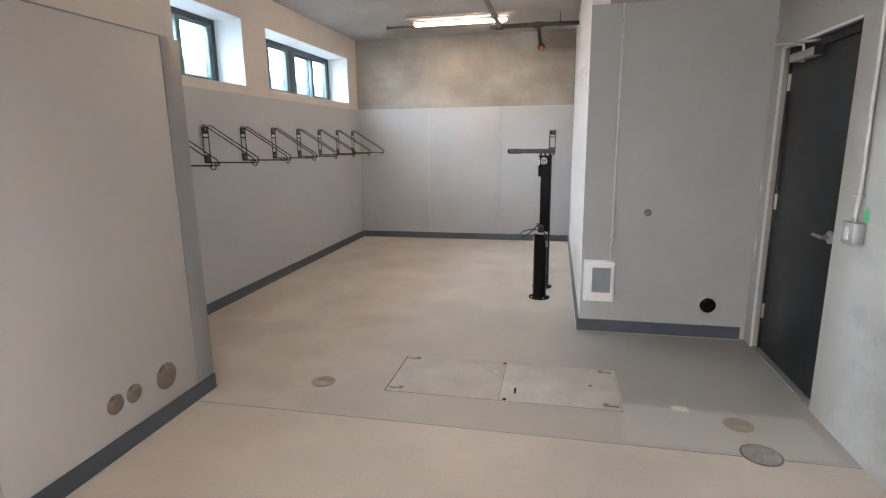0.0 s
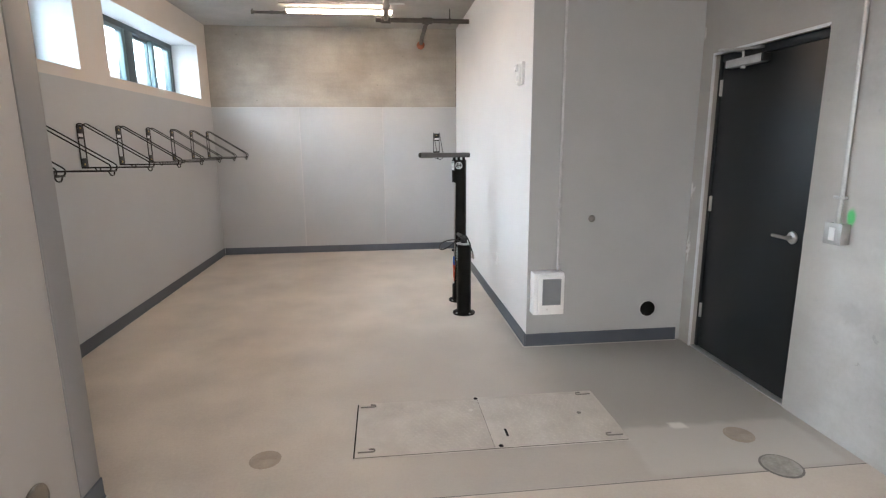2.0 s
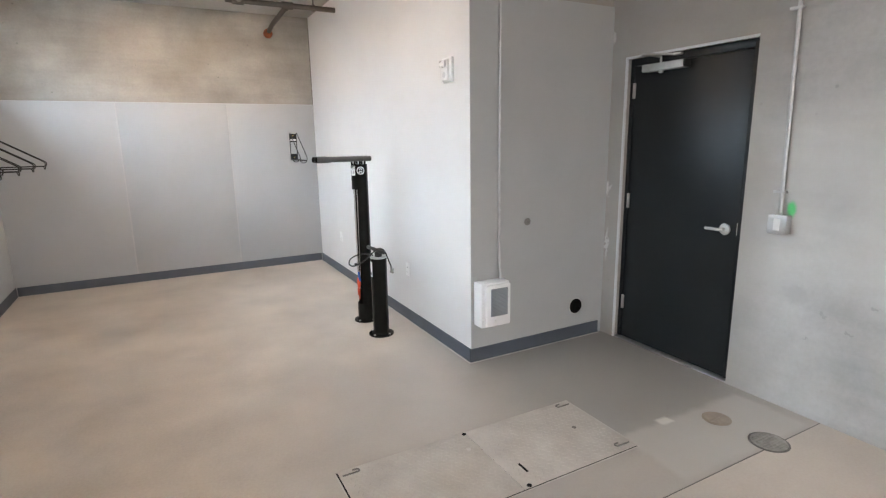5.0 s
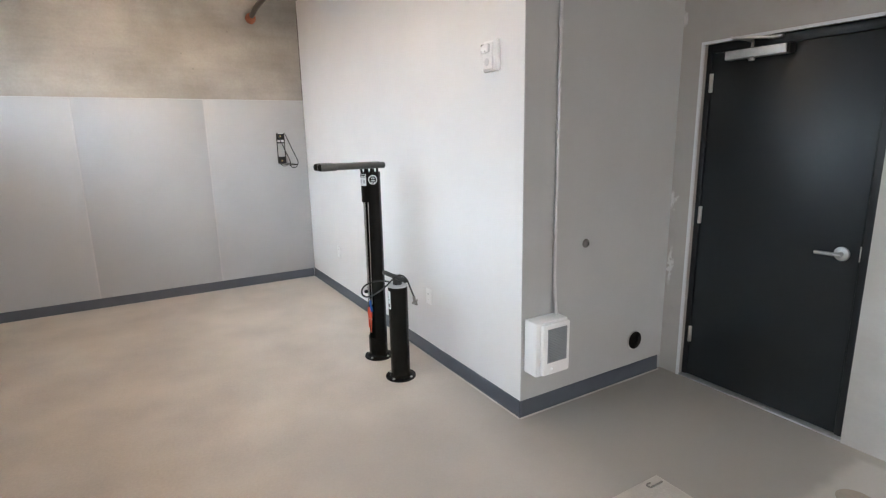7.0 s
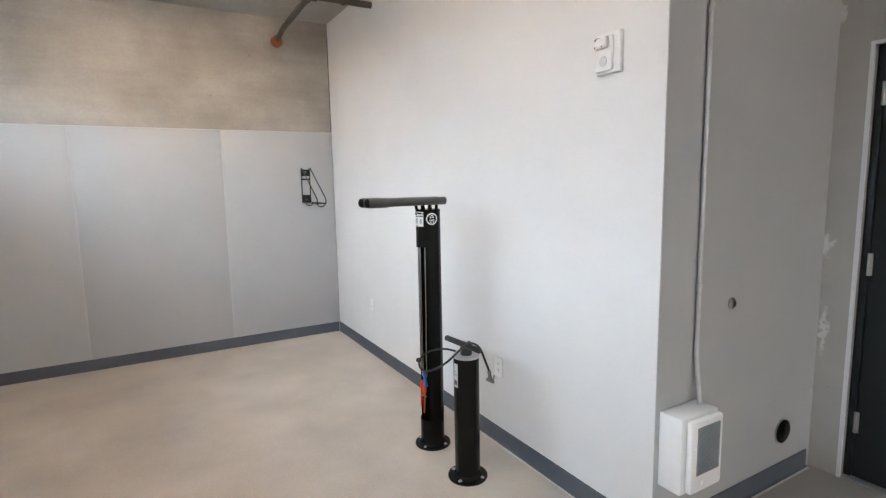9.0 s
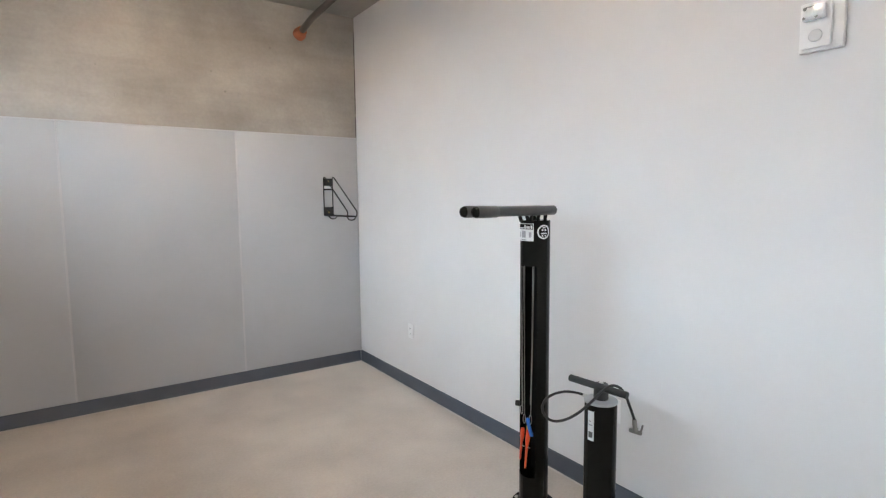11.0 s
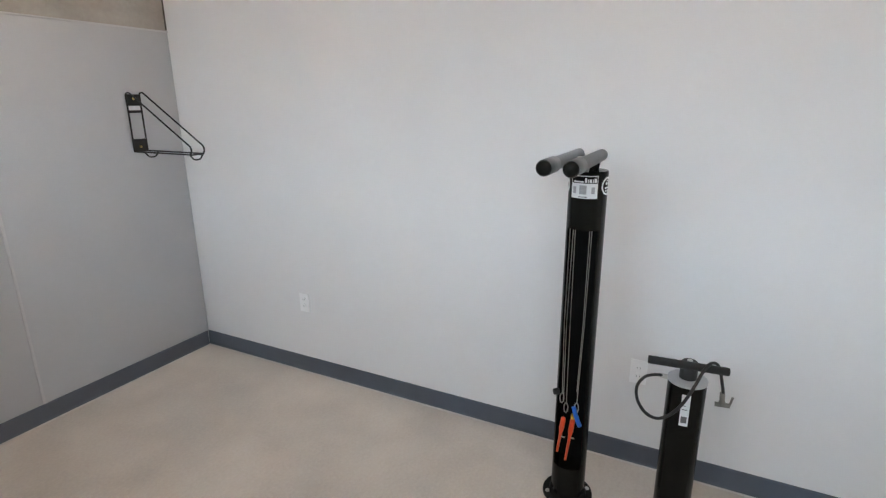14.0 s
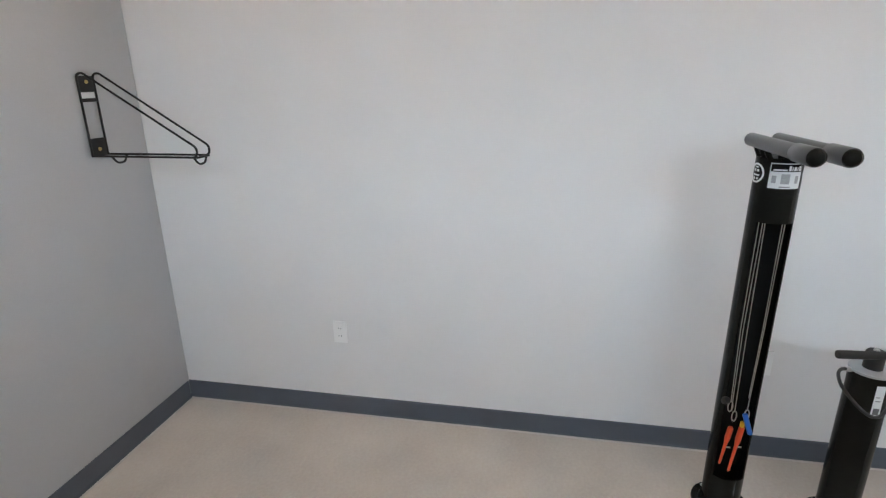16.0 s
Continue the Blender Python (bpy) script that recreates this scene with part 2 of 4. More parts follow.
M_DARK = mat("dark_recess", (0.006, 0.006, 0.006), 0.7, 0, 0.1, 8, 0.04, 0.05, 90, spec=0.05)
M_LABEL = mat("white_sticker", (0.72, 0.73, 0.74), 0.4, 0, 0.03, 12, 0.03, 0.02, 200)
M_INK = mat("grey_print", (0.10, 0.10, 0.105), 0.5, 0, 0.08, 40, 0.05, 0.02, 200)
M_PRINT = mat("pale_grey_print", (0.33, 0.33, 0.345), 0.5, 0, 0.15, 220, 0.2, 0.02, 200)
M_TOOL = mat("red_orange_plastic", (0.70, 0.075, 0.025), 0.35, 0, 0.06, 20, 0.03, 0.03, 200)
M_BLUE = mat("blue_plastic", (0.02, 0.13, 0.55), 0.35, 0, 0.06, 20, 0.03, 0.03, 200)
M_YELLOW = mat("yellow_plastic", (0.7, 0.45, 0.03), 0.4, 0, 0.06, 20, 0.03, 0.03, 200)
M_HATCH = mat("dusty_tread_plate", (0.50, 0.455, 0.41), 0.6, 0.05, 0.07, 5, 0.08, 0.12, 90, tint=(0.55, 0.51, 0.465))
M_LID = mat("worn_pale_iron", (0.36, 0.335, 0.305), 0.6, 0.1, 0.2, 22, 0.15, 0.3, 80)
M_COVER = mat("tan_floor_cover", (0.36, 0.30, 0.24), 0.5, 0.1, 0.14, 9, 0.12, 0.15, 90)
M_IRON = mat("worn_grey_iron", (0.20, 0.185, 0.17), 0.55, 0.4, 0.2, 14, 0.15, 0.3, 80)
M_CAP = mat("pale_grey_aluminium", (0.42, 0.43, 0.44), 0.45, 0.4, 0.05, 10, 0.04, 0.05, 150)


def glowing(name, color, strength):
    m = bpy.data.materials.new(name)
    m.use_nodes = True
    e = m.node_tree.nodes.new("ShaderNodeEmission")
    e.inputs[0].default_value, e.inputs[1].default_value = (*color, 1), strength
    m.node_tree.links.new(e.outputs[0], m.node_tree.nodes["Material Output"].inputs[0])
    return m


def glass(name, color=(1, 1, 1), rough=0.0):
    m = bpy.data.materials.new(name)
    m.use_nodes = True
    b = m.node_tree.nodes["Principled BSDF"]
    b.inputs["Base Color"].default_value = (*color, 1)
    b.inputs["Transmission Weight"].default_value, b.inputs["Roughness"].default_value, b.inputs["IOR"].default_value = 1, rough, 1.45
    return m


M_TUBE = glowing("fluorescent_tube", (1.0, 0.76, 0.56), LAMP_POWER)
M_GLASS = glass("window_glass", (0.96, 0.99, 1.0))


# ---- mesh helpers ----
def mesh_of(name, bm, material, smooth=False):
    me = bpy.data.meshes.new(name)
    bmesh.ops.recalc_face_normals(bm, faces=bm.faces[:])
    for f in bm.faces:
        f.smooth = smooth
    bm.to_mesh(me)
    bm.free()
    me.materials.append(material)
    if smooth:
        me.set_sharp_from_angle(angle=radians(38))
    return me


def part(name, bm, material, parent=None, label="", smooth=False):
    ob = new(name, mesh_of(name, bm, material, smooth))
    ob.parent = parent
    return tagged(ob, label)


def box_bm(boxes, bevel=0.0):
    bm = bmesh.new()
    for x0, x1, y0, y1, z0, z1 in boxes:
        c = bmesh.ops.create_cube(bm, size=1, matrix=Matrix.LocRotScale(((x0 + x1) / 2, (y0 + y1) / 2, (z0 + z1) / 2), None, (x1 - x0, y1 - y0, z1 - z0)))
        if bevel:
            es = list({e for v in c["verts"] for e in v.link_edges})
            bmesh.ops.bevel(bm, geom=es, offset=bevel, segments=2, affect="EDGES", profile=0.5)
    return bm


def box(name, x0, x1, y0, y1, z0, z1, material, parent=None, bevel=0.0, label=""):
    return part(name, box_bm([(x0, x1, y0, y1, z0, z1)], bevel), material, parent, label, smooth=bevel > 0)


def lathe_bm(profile, m=Matrix(), n=32, bm=None):
    """Turns (radius, height) pairs round z."""
    bm = bm or bmesh.new()
    rings = []
    for r, h in profile:
        rings.append([bm.verts.new(m @ Vector((r * math.cos(2 * math.pi * i / n), r * math.sin(2 * math.pi * i / n), h))) for i in range(n)])
    for a, b in zip(rings, rings[1:]):
        for i in range(n):
            bm.faces.new((a[i], a[(i + 1) % n], b[(i + 1) % n], b[i]))
    bm.faces.new(rings[0])
    bm.faces.new(rings[-1])
    return bm


def rounded(points, radius, steps=6):
    """A polyline with its corners rounded."""
    pts = [Vector(p) for p in points]
    out = [pts[0]]
    for a, b, c in zip(pts, pts[1:], pts[2:]):
        d = min(radius, (a - b).length * 0.49, (c - b).length * 0.49)
        p, q = b + (a - b).normalized() * d, b + (c - b).normalized() * d
        for i in range(steps + 1):
            s = i / steps
            out.append(p * (1 - s) ** 2 + b * 2 * s * (1 - s) + q * s * s)
    return out + [pts[-1]]


def smooth_path(points, steps=6):
    """A curve that passes through all the points."""
    p = [Vector(q) for q in points]
    p = [p[0] * 2 - p[1]] + p + [p[-1] * 2 - p[-2]]
    out = []
    for a, b, c, d in zip(p, p[1:], p[2:], p[3:]):
        for i in range(steps):
            s = i / steps
            out.append(0.5 * (2 * b + (c - a) * s + (2 * a - 5 * b + 4 * c - d) * s * s + (3 * b - a - 3 * c + d) * s ** 3))
    return out + [p[-2]]


def tube_bm(points, r, n=8, bm=None):
    bm = bm or bmesh.new()
    pts = [Vector(p) for p in points]
    side, rings = None, []
    for i, p in enumerate(pts):
        d = (pts[min(i + 1, len(pts) - 1)] - pts[max(i - 1, 0)]).normalized()
        if side is None:
            side = d.orthogonal().normalized()
        side = (side - d * side.dot(d)).normalized()
        up = d.cross(side)
        rings.append([bm.verts.new(p + (side * math.cos(2 * math.pi * k / n) + up * math.sin(2 * math.pi * k / n)) * r) for k in range(n)])
    for a, b in zip(rings, rings[1:]):
        for k in range(n):
            bm.faces.new((a[k], a[(k + 1) % n], b[(k + 1) % n], b[k]))
    bm.faces.new(rings[0])
    bm.faces.new(rings[-1])
    return bm


def along(axis, at):
    """Turns z onto an axis, at a place."""
    return Matrix.Translation(at) @ Vector((0, 0, 1)).rotation_difference(Vector(axis)).to_matrix().to_4x4()


def structure(ob, label="", category=""):
    return tagged(ob, label, category, kind="structure")


def thing(name, at, label, category, group=""):
    return tagged(at if isinstance(at, bpy.types.Object) else place(name, at), label, category, group)


def place(name, at):
    ob = new(name)
    ob.location = at
    ob.empty_display_size = 0.05
    return ob


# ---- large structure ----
structure(part("floor", box_bm([(-3.4, 2.0, 2.697, 8.6, -0.2, 0)], 0.001), M_FLOOR), "sealed beige concrete floor with a pale patch and painted-in grey shade", "floor")
structure(part("floor_near", box_bm([(-3.4, 2.0, BACK_Y - 0.2, 2.690, -0.2, 0)], 0.001), M_FLOOR_NEAR), "paler concrete floor slab beyond a straight joint", "floor")
structure(box("floor_joint", -2.9, 1.699, 2.6895, 2.6975, -0.03, -0.0015, M_IRON), "narrow dark joint between the floor slabs", "floor joint")
structure(box("ground", -60, 60, -60, 60, -0.45, -0.21, M_CONC_COOL), "plain ground outside under the slab", "ground")
structure(box("ceiling", -3.4, 2.0, BACK_Y - 0.2, 8.6, CEIL, CEIL + 0.2, M_CEIL), "bare pale concrete ceiling", "ceiling")

structure(box("backdrop", -9.2, -9.0, -40, 60, -0.2, 9.0, glowing("bright_overcast_distance", (0.94, 0.97, 1.0), 1.25)), "pale overcast distance outside the windows", "backdrop")

WIN = [(2.96, 5.16), (5.61, 7.94)]
SILL, HEAD, GLASS_X = 2.13, 2.785, -3.225
OUT = -3.36
wall_w = structure(part("wall_west", box_bm([
    (OUT, W_X, BACK_Y, FAR_Y, 0, SILL), (OUT, W_X, BACK_Y, FAR_Y, HEAD, CEIL), (OUT, W_X, BACK_Y, WIN[0][0], SILL, HEAD),
    (OUT, W_X, WIN[0][1], WIN[1][0], SILL, HEAD), (OUT, W_X, WIN[1][1], FAR_Y, SILL, HEAD)]), M_CREAM), "cream painted wall with two high windows", "wall")
wall_far = structure(box("wall_north", OUT, 2.0, FAR_Y, FAR_Y + 0.2, 0, CEIL, M_CONC), "bare board-marked concrete wall above grey panels", "wall")
wall_r = structure(box("wall_east", R_X, R_X + 0.13, NICHE_Y, FAR_Y - 0.002, 0, CEIL, M_WHITE), "smooth white painted wall", "wall")
wall_n = structure(box("wall_niche", R_X + 0.002, DOOR_X, NICHE_Y - 0.004, NICHE_Y + 0.12, 0, 2.53, M_GREY), "grey painted wall beside the black door", "wall")
structure(box("beam", R_X + 0.004, DOOR_X, NICHE_Y + 0.006, NICHE_Y + 0.12, 2.53, CEIL, M_CONC), "bare concrete beam above the grey wall", "beam")
DY0, DY1, DZ = 3.262, 4.242, 2.148
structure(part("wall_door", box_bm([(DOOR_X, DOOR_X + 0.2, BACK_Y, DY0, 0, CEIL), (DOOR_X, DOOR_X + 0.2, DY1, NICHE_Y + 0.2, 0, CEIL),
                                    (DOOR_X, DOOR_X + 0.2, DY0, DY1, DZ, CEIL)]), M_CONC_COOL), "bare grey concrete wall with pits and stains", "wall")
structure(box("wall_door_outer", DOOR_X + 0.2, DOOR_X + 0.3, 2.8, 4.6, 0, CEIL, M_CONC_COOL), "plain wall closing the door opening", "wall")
wall_p = structure(part("wall_partition", box_bm([(PART_X - 0.16, PART_X - 0.012, BACK_Y, PART_Y - 0.012, 0, CEIL), (W_X, PART_X - 0.16, PART_Y - 0.16, PART_Y - 0.012, 0, CEIL)]), M_CREAM),
                   "cream partition wall above grey panels", "wall")
structure(box("wall_closing", DOOR_X + 0.2, DOOR_X + 0.3, 4.6, FAR_Y - 0.002, 0, CEIL, M_CONC), "plain wall closing the void behind the white wall", "wall")
SX0, SX1, SZ0, SZ1 = -1.4, 1.2, 0.30, 2.10
structure(part("wall_south", box_bm([(OUT, SX0, BACK_Y - 0.2, BACK_Y, 0, CEIL), (SX1, 2.0, BACK_Y - 0.2, BACK_Y, 0, CEIL), (SX0, SX1, BACK_Y - 0.2, BACK_Y, 0, SZ0), (SX0, SX1, BACK_Y - 0.2, BACK_Y, SZ1, CEIL)]), M_CREAM),
          "plain unseen cream wall closing the room round the added window", "wall")
# invented window, out of view, so that the south fill can enter
w3 = structure(place("added_window", (0, 0, 0)), "unseen dark framed window added to let in south fill light", "window")
part("window_frame", box_bm([(SX0, SX1, BACK_Y - 0.14, BACK_Y - 0.08, SZ0, SZ0 + 0.06), (SX0, SX1, BACK_Y - 0.14, BACK_Y - 0.08, SZ1 - 0.06, SZ1), (SX0, SX0 + 0.06, BACK_Y - 0.14, BACK_Y - 0.08, SZ0 + 0.06, SZ1 - 0.06),
                             (SX1 - 0.06, SX1, BACK_Y - 0.14, BACK_Y - 0.08, SZ0 + 0.06, SZ1 - 0.06), (-0.13, -0.07, BACK_Y - 0.14, BACK_Y - 0.08, SZ0 + 0.06, SZ1 - 0.06)], 0.003), M_FRAME, w3, "", True)
for a, b in ((SX0 + 0.06, -0.13), (-0.07, SX1 - 0.06)):
    box("pane", a, b, BACK_Y - 0.114, BACK_Y - 0.106, SZ0 + 0.06, SZ1 - 0.06, M_GLASS, w3).visible_shadow = False

# wall panels with their joint trims
PT = 2.045
for a, b in ((W_X + 0.004, -1.764), (-1.752, -0.614), (-0.602, R_X - 0.004)):
    box("panel", a, b, FAR_Y - 0.010, FAR_Y - 0.0005, 0.0, PT, M_PANEL, wall_far, 0.002)
for x in (-1.758, -0.608):
    box("joint_trim", x - 0.006, x + 0.006, FAR_Y - 0.0125, FAR_Y - 0.001, 0.085, PT, M_SEAM, wall_far)
box("top_trim", W_X + 0.012, R_X - 0.002, FAR_Y - 0.014, FAR_Y - 0.0005, PT, PT + 0.008, M_SEAM, wall_far)
for k in range(5):
    a = 2.9 + k * 1.0785
    box("panel", W_X + 0.0005, W_X + 0.010, a, a + 1.0784, 0.0, PT, M_PANEL, wall_w)
for a, b in ((BACK_Y, -0.9), (-0.898, 0.32), (0.322, 1.54), (1.542, 2.734)):
    box("panel", PART_X - 0.0115, PART_X, a, b, 0.0, 2.14, M_PANEL_WARM, wall_p, 0.002)
part("corner_trim", box_bm([(PART_X - 0.0115, PART_X + 0.004, 2.738, PART_Y, 0.0, 2.145), (PART_X - 0.14, PART_X - 0.0115, PART_Y - 0.0118, PART_Y, 0.0, 2.145)], 0.002), M_TRIM, wall_p, "grey corner trim", True)
box("top_trim", PART_X - 0.0115, PART_X + 0.002, BACK_Y, 2.735, 2.1405, 2.148, M_TRIM, wall_p)


def baseboard(a, b, normal, side_name="baseboard"):
    """Rubber base along a line of the plan, with a rounded top edge and a cove toe, and a thin bead of sealant on the floor."""
    a, b, n = Vector(a), Vector(b), Vector(normal)
    prof = [(0.0005, 0.001), (0.016, 0.001), (0.010, 0.006), (0.007, 0.016), (0.006, 0.094), (0.004, 0.099), (0.0005, 0.100)]
    bm = bmesh.new()
    ends = [[bm.verts.new((p.x + n.x * d, p.y + n.y * d, h)) for d, h in prof] for p in (a, b)]
    for i in range(len(prof)):
        j = (i + 1) % len(prof)
        bm.faces.new((ends[0][i], ends[0][j], ends[1][j], ends[1][i]))
    bm.faces.new(ends[0])
    bm.faces.new(ends[1])
    ob = structure(part(side_name, bm, M_BASE), "dark grey rubber wall base", "baseboard")
    s = bmesh.new()
    ends = [[s.verts.new((p.x + n.x * d, p.y + n.y * d, h)) for d, h in ((0.0165, 0.0008), (0.026, 0.0008), (0.022, 0.0035), (0.0165, 0.0045))] for p in (a, b)]
    for i in range(4):
        s.faces.new((ends[0][i], ends[0][(i + 1) % 4], ends[1][(i + 1) % 4], ends[1][i]))
    s.faces.new(ends[0])
    s.faces.new(ends[1])
    part("sealant", s, M_SEAL, ob, "thin pale sealant bead")
    return ob


for k in range(7):
    d = part("tie_plug", lathe_bm([(0, 0.0003), (0.024, 0.0003), (0.023, 0.0018), (0.012, 0.001), (0, 0.001)], along((0, -1, 0), (-2.57 + 0.382 * k, FAR_Y, 2.25)), 14), M_CONC, wall_far)
for k in range(3):
    part("tie_plug", lathe_bm([(0, 0.0003), (0.024, 0.0003), (0.023, 0.0018), (0.012, 0.001), (0, 0.001)], along((0, -1, 0), (-2.15 + 1.12 * k, FAR_Y, 2.68)), 14), M_CONC, wall_far)
F = FAR_Y - 0.010
baseboard((W_X + 0.026, F), (R_X - 0.016, F), (0, -1))
baseboard((W_X + 0.010, PART_Y), (W_X + 0.010, F), (1, 0))
baseboard((R_X, NICHE_Y - 0.020), (R_X, F), (-1, 0))
baseboard((R_X - 0.016, NICHE_Y - 0.004), (1.665, NICHE_Y - 0.004), (0, -1))
baseboard((PART_X + 0.004, BACK_Y), (PART_X + 0.004, PART_Y + 0.004), (1, 0))


# ---- windows ----
def slider_window(name, y0, y1, mullions):
    """A high aluminium window: outer frame, dark mullions, paler sash stiles, sill and panes."""
    w = structure(place(name, (0, 0, 0)), "dark aluminium window with sliding sashes set deep in a white reveal", "window")
    x0, x1 = GLASS_X - 0.105, GLASS_X
    part("window_frame", box_bm([(x0, x1, y0, y1, HEAD - 0.06, HEAD), (x0, x1, y0, y1, SILL, SILL + 0.05),
                                 (x0, x1, y0, y0 + 0.05, SILL + 0.05, HEAD - 0.06), (x0, x1, y1 - 0.05, y1, SILL + 0.05, HEAD - 0.06)], 0.003), M_FRAME, w, "", True)
    edges = [y0 + 0.05]
    for y, half in mullions:
        box("mullion", x0 + 0.002, x1 - 0.002, y - half, y + half, SILL + 0.05, HEAD - 0.06, M_FRAME, w, 0.003)
        edges += [y - half, y + half]
    edges.append(y1 - 0.05)
    for a, b in zip(edges[::2], edges[1::2]):
        mid = (a + b) / 2
        for p, q, dx in ((a, mid + 0.03, 0.0), (mid - 0.03, b, 0.022)):
            s0, s1 = x0 + 0.004 + 2.3 * dx, x0 + 0.050 + 2.3 * dx
            part("sash", box_bm([(s0, s1, p, p + 0.065, SILL + 0.05, HEAD - 0.06), (s0, s1, q - 0.065, q, SILL + 0.05, HEAD - 0.06),
                                 (s0, s1, p + 0.065, q - 0.065, HEAD - 0.09, HEAD - 0.06), (s0, s1, p + 0.065, q - 0.065, SILL + 0.05, SILL + 0.08)], 0.002), M_SASH, w, "blue-grey sash frame", True)
            pane = box("pane", s0 + 0.007, s0 + 0.013, p + 0.06, q - 0.06, SILL + 0.075, HEAD - 0.085, M_GLASS, w)
            pane.visible_shadow = False
    t = 0.004
    part("reveal", box_bm([(x1, W_X - 0.002, y0, y0 + t, SILL + t, HEAD - t), (x1, W_X - 0.002, y1 - t, y1, SILL + t, HEAD - t), (x1, W_X - 0.002, y0, y1, HEAD - t, HEAD)]), M_REVEAL, w, "white painted reveal")
    part("window_sill", box_bm([(x1, W_X - 0.001, y0, y1, SILL, SILL + t)]), M_REVEAL, w, "white painted sill")
    return w


slider_window("window_1", *WIN[0], [(4.02, 0.09)])
slider_window("window_2", *WIN[1], [(6.78, 0.09)])


# ---- door ----
def entrance_door():
    d = structure(place("door_1", (DOOR_X + 0.05, (DY0 + DY1) / 2, 0)), "closed black flush door in a black steel frame", "door")
    inv = Matrix.Translation(-d.location)

    def add(name, bm, m, parent=None, label="", smooth=True):
        bm.transform(inv)
        return part(name, bm, m, parent or d, label, smooth)

    fx0, fx1 = DOOR_X + 0.042, DOOR_X + 0.14
    add("door_frame", box_bm([(fx0, fx1, DY0 + 0.004, DY0 + 0.05, 0, DZ - 0.004), (fx0, fx1, DY1 - 0.035, DY1 - 0.004, 0, DZ - 0.004), (fx0, fx1, DY0 + 0.05, DY1 - 0.035, DZ - 0.054, DZ - 0.004)], 0.002), M_DOOR)
    add("edge_bead", box_bm([(DOOR_X - 0.003, DOOR_X + 0.012, DY1 - 0.006, DY1 + 0.010, 0, DZ + 0.010), (DOOR_X - 0.003, DOOR_X + 0.012, DY0 + 0.0, DY1 - 0.006, DZ - 0.005, DZ + 0.010)]), M_REVEAL, None, "pale sealant bead round the frame")
    leaf = add("door_leaf", box_bm([(fx0 + 0.008, fx0 + 0.052, DY0 + 0.054, DY1 - 0.039, 0.012, DZ - 0.058)], 0.002), M_DOOR)
    lx = fx0 + 0.008
    for z in (0.30, 1.11, 1.92):
        bm = box_bm([(lx - 0.004, lx + 0.002, DY1 - 0.051, DY1 - 0.029, z - 0.055, z + 0.055)], 0.001)
        lathe_bm([(0.006, -0.055), (0.0075, -0.053), (0.0075, 0.053), (0.006, 0.055)], Matrix.Translation((lx - 0.007, DY1 - 0.037, z)), 12, bm)
        add("hinge", bm, M_STEEL, None, "satin steel hinge")
    lev = add("lever_handle", lathe_bm([(0.0, 0), (0.036, 0.0), (0.038, 0.004), (0.034, 0.012), (0.014, 0.016), (0.012, 0.045), (0.0, 0.046)], along((-1, 0, 0), (lx, 3.396, 1.0)), 28), M_STEEL, None, "satin steel lever handle")
    add("lever", tube_bm(rounded([(lx - 0.046, 3.380, 1.0), (lx - 0.050, 3.44, 1.0), (lx - 0.046, 3.505, 0.998)], 0.02), 0.0095, 12), M_STEEL, lev)
    add("latch_plate", box_bm([(lx - 0.001, lx + 0.01, DY0 + 0.051, DY0 + 0.058, 0.97, 1.05)]), M_STEEL, None, "steel latch plate")
    clo = add("door_closer", box_bm([(lx - 0.062, lx - 0.0005, 3.755, 4.095, 2.035, 2.085)], 0.006), M_GALV, None, "silver overhead door closer")
    add("end_cap", box_bm([(lx - 0.061, lx - 0.001, 3.738, 3.7552, 2.036, 2.084)], 0.004), M_RUBBER, clo, "dark plastic end cap")
    add("closer_arm", tube_bm(rounded([(lx - 0.04, 3.95, 2.088), (lx - 0.04, 3.95, 2.125), (lx - 0.19, 3.985, 2.134), (lx - 0.02, 3.845, 2.13)], 0.01), 0.008, 8), M_STEEL, clo, "steel closer arm")
    add("arm_bracket", box_bm([(lx - 0.04, lx - 0.004, 3.80, 3.87, 2.122, 2.138)], 0.003), M_STEEL, clo)
    add("pivot", lathe_bm([(0, 0), (0.016, 0), (0.018, 0.004), (0.016, 0.016), (0, 0.018)], along((0, 0, -1), (lx - 0.035, 3.95, 2.035)), 16), M_STEEL, clo)
    add("threshold", box_bm([(DOOR_X + 0.004, DOOR_X + 0.13, DY0 + 0.004, DY1 - 0.004, 0.0005, 0.010)], 0.003), M_GALV, None, "flat metal threshold")
    return d


entrance_door()


# ---- lamp and pipes on the ceiling ----
def strip_light(at):
    s = tagged(place("strip_light", at), "slim ceiling strip light with a glowing warm white diffuser", "lamp", "ceiling strip lights")
    part("housing", box_bm([(-0.62, 0.62, -0.035, 0.035, 0.020, 0.040)], 0.004), M_PLASTIC, s, "white housing", True)
    bm = bmesh.new()
    ends = [[bm.verts.new((x, 0.027 * math.cos(a), 0.019 - 0.036 * math.sin(a))) for a in [math.pi * k / 12 for k in range(13)]] for x in (-0.60, 0.60)]
    for k in range(12):
        bm.faces.new((ends[0][k], ends[0][k + 1], ends[1][k + 1], ends[1][k]))
    bm.faces.new((ends[0][0], ends[1][0], ends[1][12], ends[0][12]))
    bm.faces.new(ends[0])
    bm.faces.new(ends[1])
    part("diffuser", bm, M_TUBE, s, "glowing half-round diffuser", True)
    for x in (-0.611, 0.611):
        part("end_cap", box_bm([(x - 0.008, x + 0.008, -0.024, 0.024, 0.004, 0.019)], 0.003), M_PLASTIC, s, "", True)
    return s


lamp_1 = strip_light((-1.07, 7.28, 3.060))
